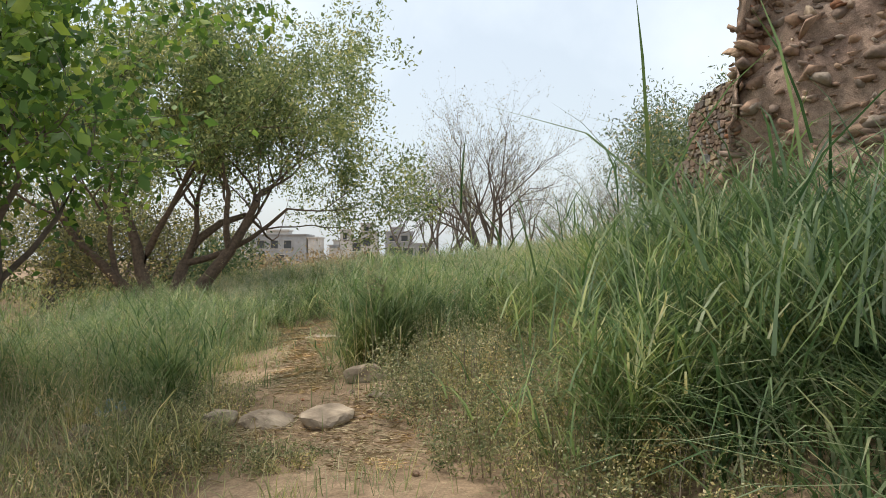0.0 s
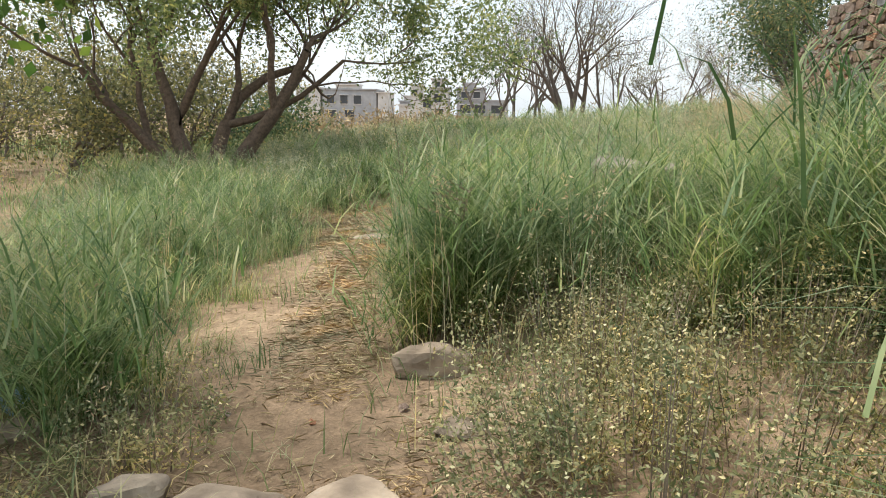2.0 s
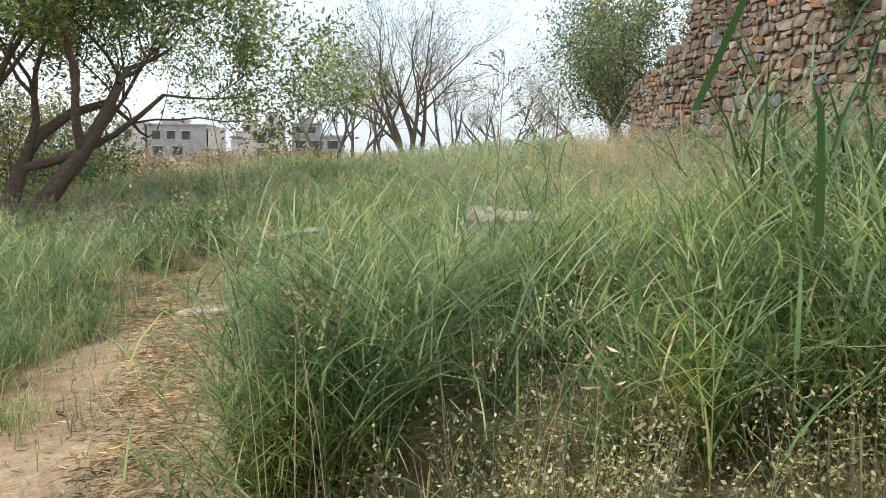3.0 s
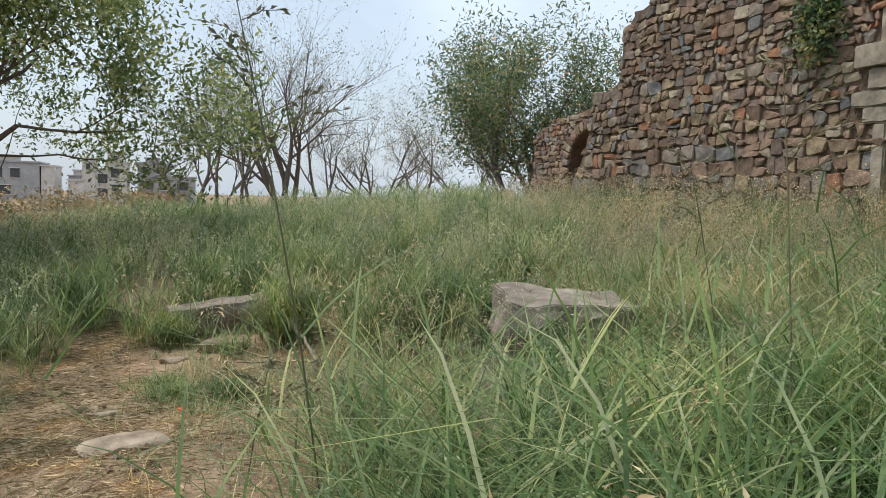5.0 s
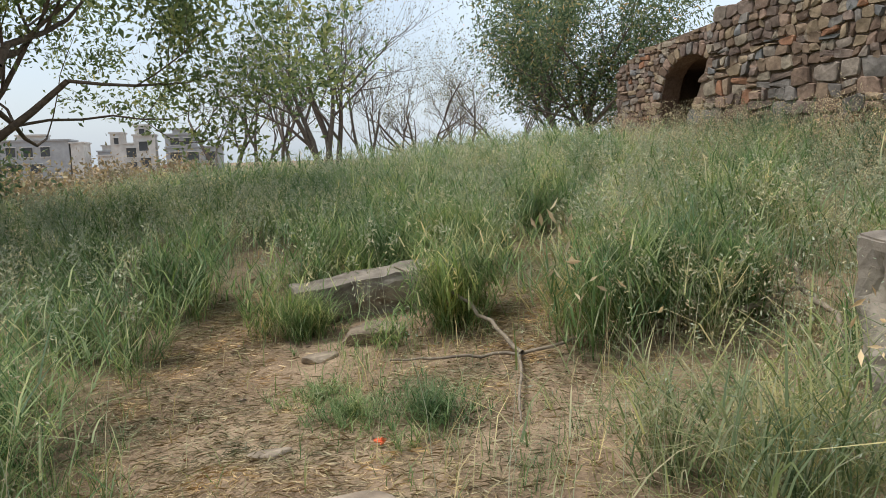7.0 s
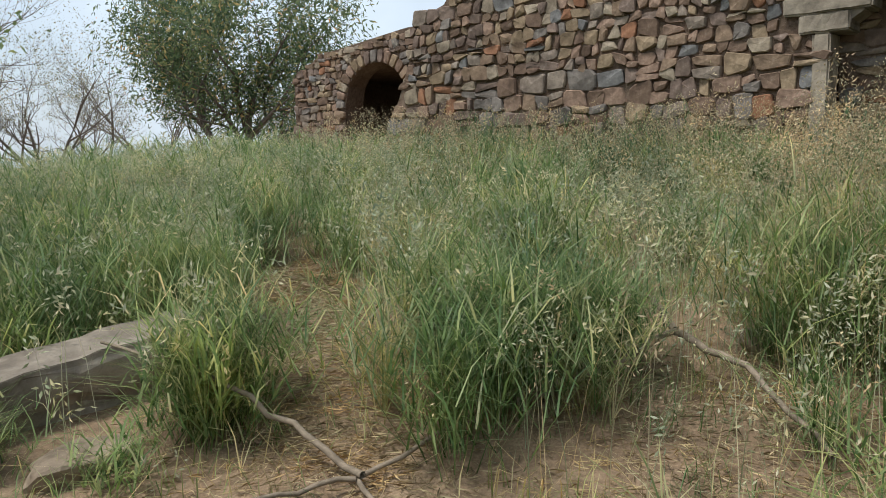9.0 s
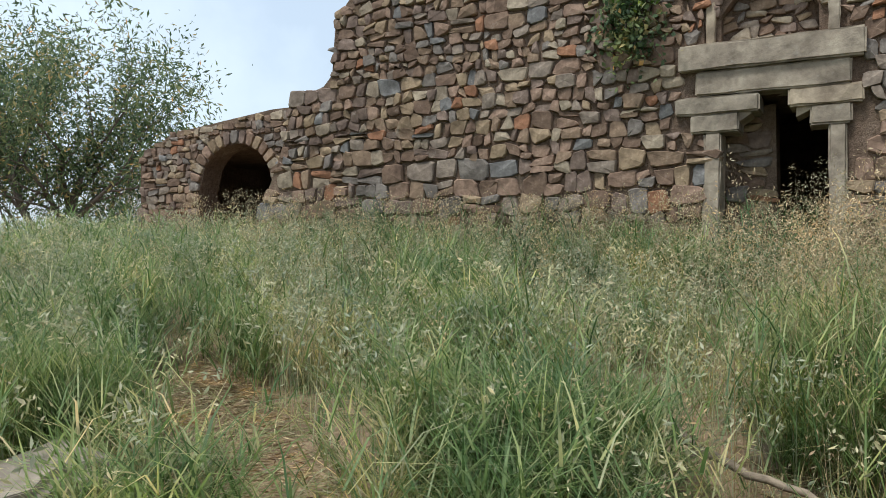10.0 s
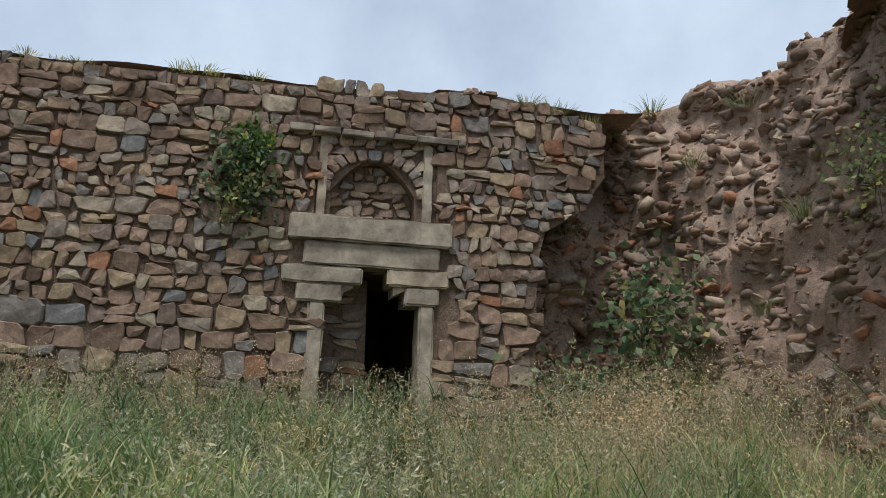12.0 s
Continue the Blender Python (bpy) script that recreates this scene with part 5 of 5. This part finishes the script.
# ---- low flowering weeds beside the stones ----
def weed(x, y, radius, height, stems, label, group, bloom=0.5):
    top = empty("weed_bush", at(x, y), label, "weed", group)
    a, r = rng.uniform(0, 6.283, stems), radius * np.sqrt(rng.random(stems))
    bx, by = r * np.cos(a), r * np.sin(a)
    base = np.stack([bx, by, np.zeros(stems)], 1)
    base[:, 2] = land(x + bx, y + by) - top.location.z - 0.02
    h = height * rng.uniform(0.55, 1.1, stems) * (1 - 0.35 * r / radius)
    lean, droop = 0.35 * r / radius, rng.uniform(0, 0.2, stems)
    v, t = blades(base, h, np.full(stems, 0.006), lean, droop, a, (0.0, 0.5, 0.8, 1.0))
    tagged(big_mesh("stem_cluster", v, t, M_TWIG, top), kind="stuff")
    m = 64
    q = rng.uniform(0.12, 1.0, (stems, m))
    fwd = np.stack([np.cos(a), np.sin(a), np.zeros(stems)], 1)
    c = base[:, None] + fwd[:, None] * (h[:, None] * (lean[:, None] * q + droop[:, None] * q * q))[..., None]
    c[..., 2] += h[:, None] * q
    c = (c + rng.normal(0, 0.028, (stems, m, 3))).reshape(-1, 3)
    q = q.ravel()
    d = rng.normal(0, 1, (len(c), 3))
    is_bloom = (q > 0.55) & (rng.random(len(c)) < bloom)
    s = rng.uniform(0.6, 1.3, len(c))
    for name, pick, mat, ln, wd in (("foliage", ~is_bloom, M_WEED, 0.026, 0.009), ("bloom", is_bloom, M_BLOOM, 0.015, 0.009)):
        v, t = diamonds(c[pick], ln * s[pick], wd * s[pick], d[pick])
        tagged(big_mesh(name, v, t, mat, top), kind="stuff")
    return top


for x, y, r, h, n, b in [(0.25, 4.7, 0.5, 0.62, 110, 0.45), (0.75, 4.2, 0.45, 0.6, 90, 0.3), (0.15, 5.5, 0.45, 0.6, 90, 0.7), (0.75, 5.3, 0.5, 0.65, 100, 0.6), (1.15, 4.6, 0.4, 0.6, 80, 0.35),
                         (-1.15, 4.15, 0.16, 0.2, 20, 0.4), (-1.45, 4.45, 0.25, 0.3, 34, 0.4), (0.0, 5.15, 0.2, 0.4, 30, 0.5), (1.25, 5.6, 0.45, 0.6, 80, 0.5), (-1.5, 5.3, 0.3, 0.35, 40, 0.3),
                         (-1.75, 4.5, 0.3, 0.4, 40, 0.3), (0.35, 6.2, 0.35, 0.5, 60, 0.6), (1.9, 10.5, 0.35, 0.5, 50, 0.5), (-0.45, 6.5, 0.25, 0.35, 35, 0.4), (0.7, 3.5, 0.4, 0.5, 70, 0.35), (1.0, 2.95, 0.35, 0.45, 50, 0.3), (0.35, 3.9, 0.3, 0.42, 50, 0.4), (-1.6, 3.9, 0.3, 0.34, 40, 0.4), (-0.75, 4.05, 0.18, 0.16, 24, 0.3)]:
    weed(x, y, r, h, n, "grey-green weed clump with tiny pale yellow flowers", "weed clumps", b)


# ---- stones, slab and sticks on the ground ----
def boulder(name, x, y, size, turn, seed, label, sink=0.3, category="stone", mat=None):
    rnd = random.Random(seed)
    bm = rock_mesh(rnd, *size, points=20)
    bmesh.ops.triangulate(bm, faces=bm.faces)
    for k in range(2):
        bmesh.ops.subdivide_edges(bm, edges=bm.edges[:], cuts=1, use_grid_fill=True)
        bmesh.ops.smooth_vert(bm, verts=bm.verts, factor=0.35, use_axis_x=True, use_axis_y=True, use_axis_z=True)
    for v in bm.verts:
        q = v.co * 7 + Vector((seed, 0, 0))
        v.co += v.co.normalized() * min(size) * (0.16 * noise.noise(q) + 0.07 * noise.noise(q * 3.1))
    bmesh.ops.triangulate(bm, faces=bm.faces)
    me = bpy.data.meshes.new(name)
    bm.to_mesh(me)
    bm.free()
    me.materials.append(mat or M_SLAB)
    ob = new(name, me)
    low = min(v.co.z for v in me.vertices)
    ob.matrix_world = pose(x, y, float(land(x, y)) - low - sink * size[2], 0, 0, turn)
    return tagged(ob, label, category)


for k, (x, y, size, turn) in enumerate([(-0.50, 5.85, (0.42, 0.36, 0.2), 20), (-0.62, 4.72, (0.5, 0.38, 0.15), 70), (-0.98, 4.75, (0.44, 0.36, 0.17), 10), (-1.32, 4.85, (0.3, 0.2, 0.2), 30),
                                        (-2.2, 5.5, (0.3, 0.24, 0.16), 50), (-2.32, 5.1, (0.3, 0.22, 0.18), 80), (-0.35, 5.35, (0.25, 0.2, 0.1), 30)]):
    boulder("path_stone", x, y, size, turn, 200 + k, "pale brown weathered stone half sunk in the path", 0.25, mat=M_PALE)
for k, (x, y, size, turn) in enumerate([(0.8, 7.25, (0.28, 0.22, 0.2), 15), (0.66, 6.35, (0.2, 0.2, 0.15), 40), (-1.53, 10.0, (0.62, 0.42, 0.10), 20), (-1.72, 10.84, (0.24, 0.17, 0.08), 30), (0.2, 9.8, (0.3, 0.25, 0.2), 10),
                                        (-0.94, 12.46, (0.6, 0.34, 0.2), 10), (0.48, 12.83, (0.13, 0.1, 0.08), 60), (-1.35, 12.2, (0.3, 0.2, 0.08), 0), (1.9, 11.1, (0.4, 0.3, 0.14), 20), (2.7, 11.4, (0.3, 0.25, 0.15), 70)]):
    boulder("ground_stone", x, y, size, turn, 230 + k, "pale flat stone lying on dry ground", 0.3, mat=M_PALE)
pr = random.Random(17)
for k in range(90):
    y = pr.uniform(3.6, 15)
    x = float(path_x(y)) + pr.gauss(0, 0.3) if pr.random() < 0.5 or y < 11 else float(np.interp(y, [11.4, 12.6, 13.4, 15.0], [-0.5, 0.15, 0.6, 1.55])) + pr.gauss(0, 0.3)
    s_ = pr.uniform(0.025, 0.08)
    ob = new("pebble", ROCKS[pr.randrange(14)])
    ob.matrix_world = pose(x, y, float(land(x, y)) + s_ * 0.12, pr.uniform(-20, 20), pr.uniform(-20, 20), pr.uniform(0, 360)) @ Matrix.Scale(s_, 4)
    tagged(ob, "small brown pebble on the footpath", "pebble", "path pebbles")


def hewn_slab(name, x, y, size, turn, tilt, lift, label, seed):
    bm = bmesh.new()
    bmesh.ops.create_cube(bm, size=1)
    bmesh.ops.subdivide_edges(bm, edges=bm.edges[:], cuts=11, use_grid_fill=True)
    bmesh.ops.bevel(bm, geom=[e for e in bm.edges if e.calc_face_angle(0) > 1], offset=0.015, segments=2, affect="EDGES")
    for v in bm.verts:
        c = v.co.copy()
        under = max(0.0, -c.z)
        v.co = Vector((c.x * size[0] * (1 - 0.1 * under), c.y * size[1] * (1 - 0.8 * under), c.z * size[2]))
        q = v.co * 5.5 + Vector((seed, 0, 0))
        amp = 0.035 if c.z > 0.4 else 0.075
        v.co += Vector((noise.noise(q), noise.noise(q + Vector((7, 0, 0))), noise.noise(q + Vector((0, 9, 0))))) * amp
    bmesh.ops.triangulate(bm, faces=bm.faces)
    me = bpy.data.meshes.new(name)
    bm.to_mesh(me)
    bm.free()
    me.materials.append(M_SLAB)
    ob = new(name, me)
    ob.matrix_world = pose(x, y, float(land(x, y)) + lift, tilt[0], tilt[1], turn)
    return tagged(ob, label, "stone slab")


hewn_slab("stone_slab", -0.78, 13.12, (1.28, 0.32, 0.36), 3, (3, -7), 0.12, "long grey fallen stone slab lying in grass", 3)
hewn_slab("stone_block", 0.86, 9.72, (0.74, 0.5, 0.45), -12, (4, 3), 0.46, "grey broken stone block overgrown with grass", 8)
hewn_slab("stone_block", 0.62, 9.6, (0.46, 0.42, 0.5), 20, (-6, 2), 0.14, "grey broken stone block overgrown with grass", 9)


def stick(points, radius, label, forks=()):
    top = empty("fallen_branch", (0, 0, 0), label, "branch")
    for k, line in enumerate([points, *forks]):
        P = [(x, y, float(land(x, y)) + z) for x, y, z in line]
        P = np.array(P)
        tt = np.linspace(0, len(P) - 1, 14)
        Q = np.stack([np.interp(tt, range(len(P)), P[:, i]) for i in range(3)], 1) + rng.normal(0, 0.008, (14, 3))
        v, t = tube(Q, np.linspace(radius, radius * 0.5, 14) * (1 if k == 0 else 0.7), 7)
        ob = big_mesh("main_stem" if k == 0 else "side_twig", v, t, M_TWIG, top)
        ob.data.polygons.foreach_set("use_smooth", [True] * len(ob.data.polygons))
    return top


stick([(-0.30, 11.5, 0.04), (-0.35, 11.9, 0.16), (-0.5, 12.4, 0.3), (-0.72, 12.85, 0.38)], 0.015, "thin dry fallen branch leaning on the slab",
      [[(-0.30, 11.5, 0.05), (-0.75, 11.65, 0.05), (-1.0, 11.75, 0.06)], [(-0.30, 11.5, 0.05), (-0.5, 11.0, 0.05), (-0.62, 10.7, 0.04)], [(-0.3, 11.5, 0.05), (0.3, 11.5, 0.07), (0.7, 11.6, 0.05)]])
stick([(0.5, 11.5, 0.06), (0.95, 11.4, 0.09), (1.35, 11.25, 0.2)], 0.028, "pale dry fallen bough in straw", [[(1.35, 11.25, 0.2), (1.2, 10.8, 0.16), (0.85, 10.35, 0.06)], [(1.35, 11.25, 0.2), (1.5, 11.5, 0.3)]])


def seed_stalk(x, y, height, heading, label):
    """One tall dark flowering stalk with a leaf or two and side sprays."""
    top = empty("grass_stalk", at(x, y), label, "grass")
    h = np.array([0.0, 0.3, 0.55, 0.8, 1.0])
    P = np.stack([math.cos(heading) * 0.16 * height * h ** 1.6, math.sin(heading) * 0.16 * height * h ** 1.6, height * h], 1)
    v, t = tube(P, [0.0035, 0.003, 0.0025, 0.002, 0.0012], 6)
    big_mesh("stem", v, t, M_SEEDDARK, top)
    for q in (0.35, 0.55):
        c = np.array([[np.interp(q, h, P[:, i]) for i in range(3)]])
        v, t = blades(c, np.array([0.26]), np.array([0.010]), np.array([0.9]), np.array([0.5]), np.array([heading + 2.5 * q * 3]), (0, 0.25, 0.5, 0.75, 1))
        big_mesh("leaf", v, t, M_GRASS, top)
    for k in range(9):
        q = 0.80 + 0.024 * k
        c = np.array([np.interp(q, h, P[:, i]) for i in range(3)])
        a = rng.uniform(0, 6.283)
        ln = 0.17 * (1.15 - (q - 0.8) * 3)
        n = 12
        s_ = np.linspace(0.1, 1, n)
        g = c + np.stack([np.cos(a) * ln * s_, np.sin(a) * ln * s_, ln * (0.75 * s_ - 0.35 * s_ ** 2)], 1)
        twig = tube(np.vstack([c[None], g[[5, 11]]]), [0.0015, 0.0012, 0.001], 3)
        d = rng.normal(0, 0.5, (n, 3)) + np.array([math.cos(a), math.sin(a), 0.4])
        v, t = join_arrays([twig, diamonds(g, np.full(n, 0.026), np.full(n, 0.009), d)])
        big_mesh("spray", v, t, M_SEEDDARK, top)


seed_stalk(-0.82, 7.4, 1.8, 2.6, "tall dark flowering grass stalk beside the path")
seed_stalk(0.25, 7.2, 1.55, 1.2, "tall dark flowering grass stalk in green grass")
seed_stalk(-1.05, 7.9, 0.8, 0.6, "dark flowering grass stalk at the path edge")
seed_stalk(-0.5, 6.1, 0.8, 0.3, "dark flowering grass stalk at the path edge")
seed_stalk(0.9, 8.3, 1.3, 3.0, "tall dark flowering grass stalk in green grass")


# ---- litter ----
def scrap(name, x, y, size, mat, label, seed):
    rnd = random.Random(seed)
    bm = bmesh.new()
    bmesh.ops.create_grid(bm, x_segments=7, y_segments=6, size=0.5)
    for v in bm.verts:
        q = v.co * 5 + Vector((seed, 0, 0))
        v.co = Vector((v.co.x * size, v.co.y * size * 0.7, 0.0)) + Vector((noise.noise(q) * 0.02, noise.noise(q + Vector((3, 0, 0))) * 0.02, abs(noise.noise(q + Vector((5, 0, 0)))) * size * 0.7))
    bmesh.ops.solidify(bm, geom=bm.faces[:], thickness=0.003)
    me = bpy.data.meshes.new(name)
    bm.to_mesh(me)
    bm.free()
    me.materials.append(mat)
    ob = new(name, me)
    ob.matrix_world = pose(x, y, float(land(x, y)) + 0.03, 0, 0, rnd.uniform(0, 360))
    return tagged(ob, label, "litter")


scrap("plastic_bag", -2.42, 5.75, 0.26, M_PLASTIC, "crumpled pale blue plastic bag in grass", 4)
scrap("orange_scrap", -1.25, 10.75, 0.045, M_ORANGE, "small orange scrap of wrapper on the ground", 6)
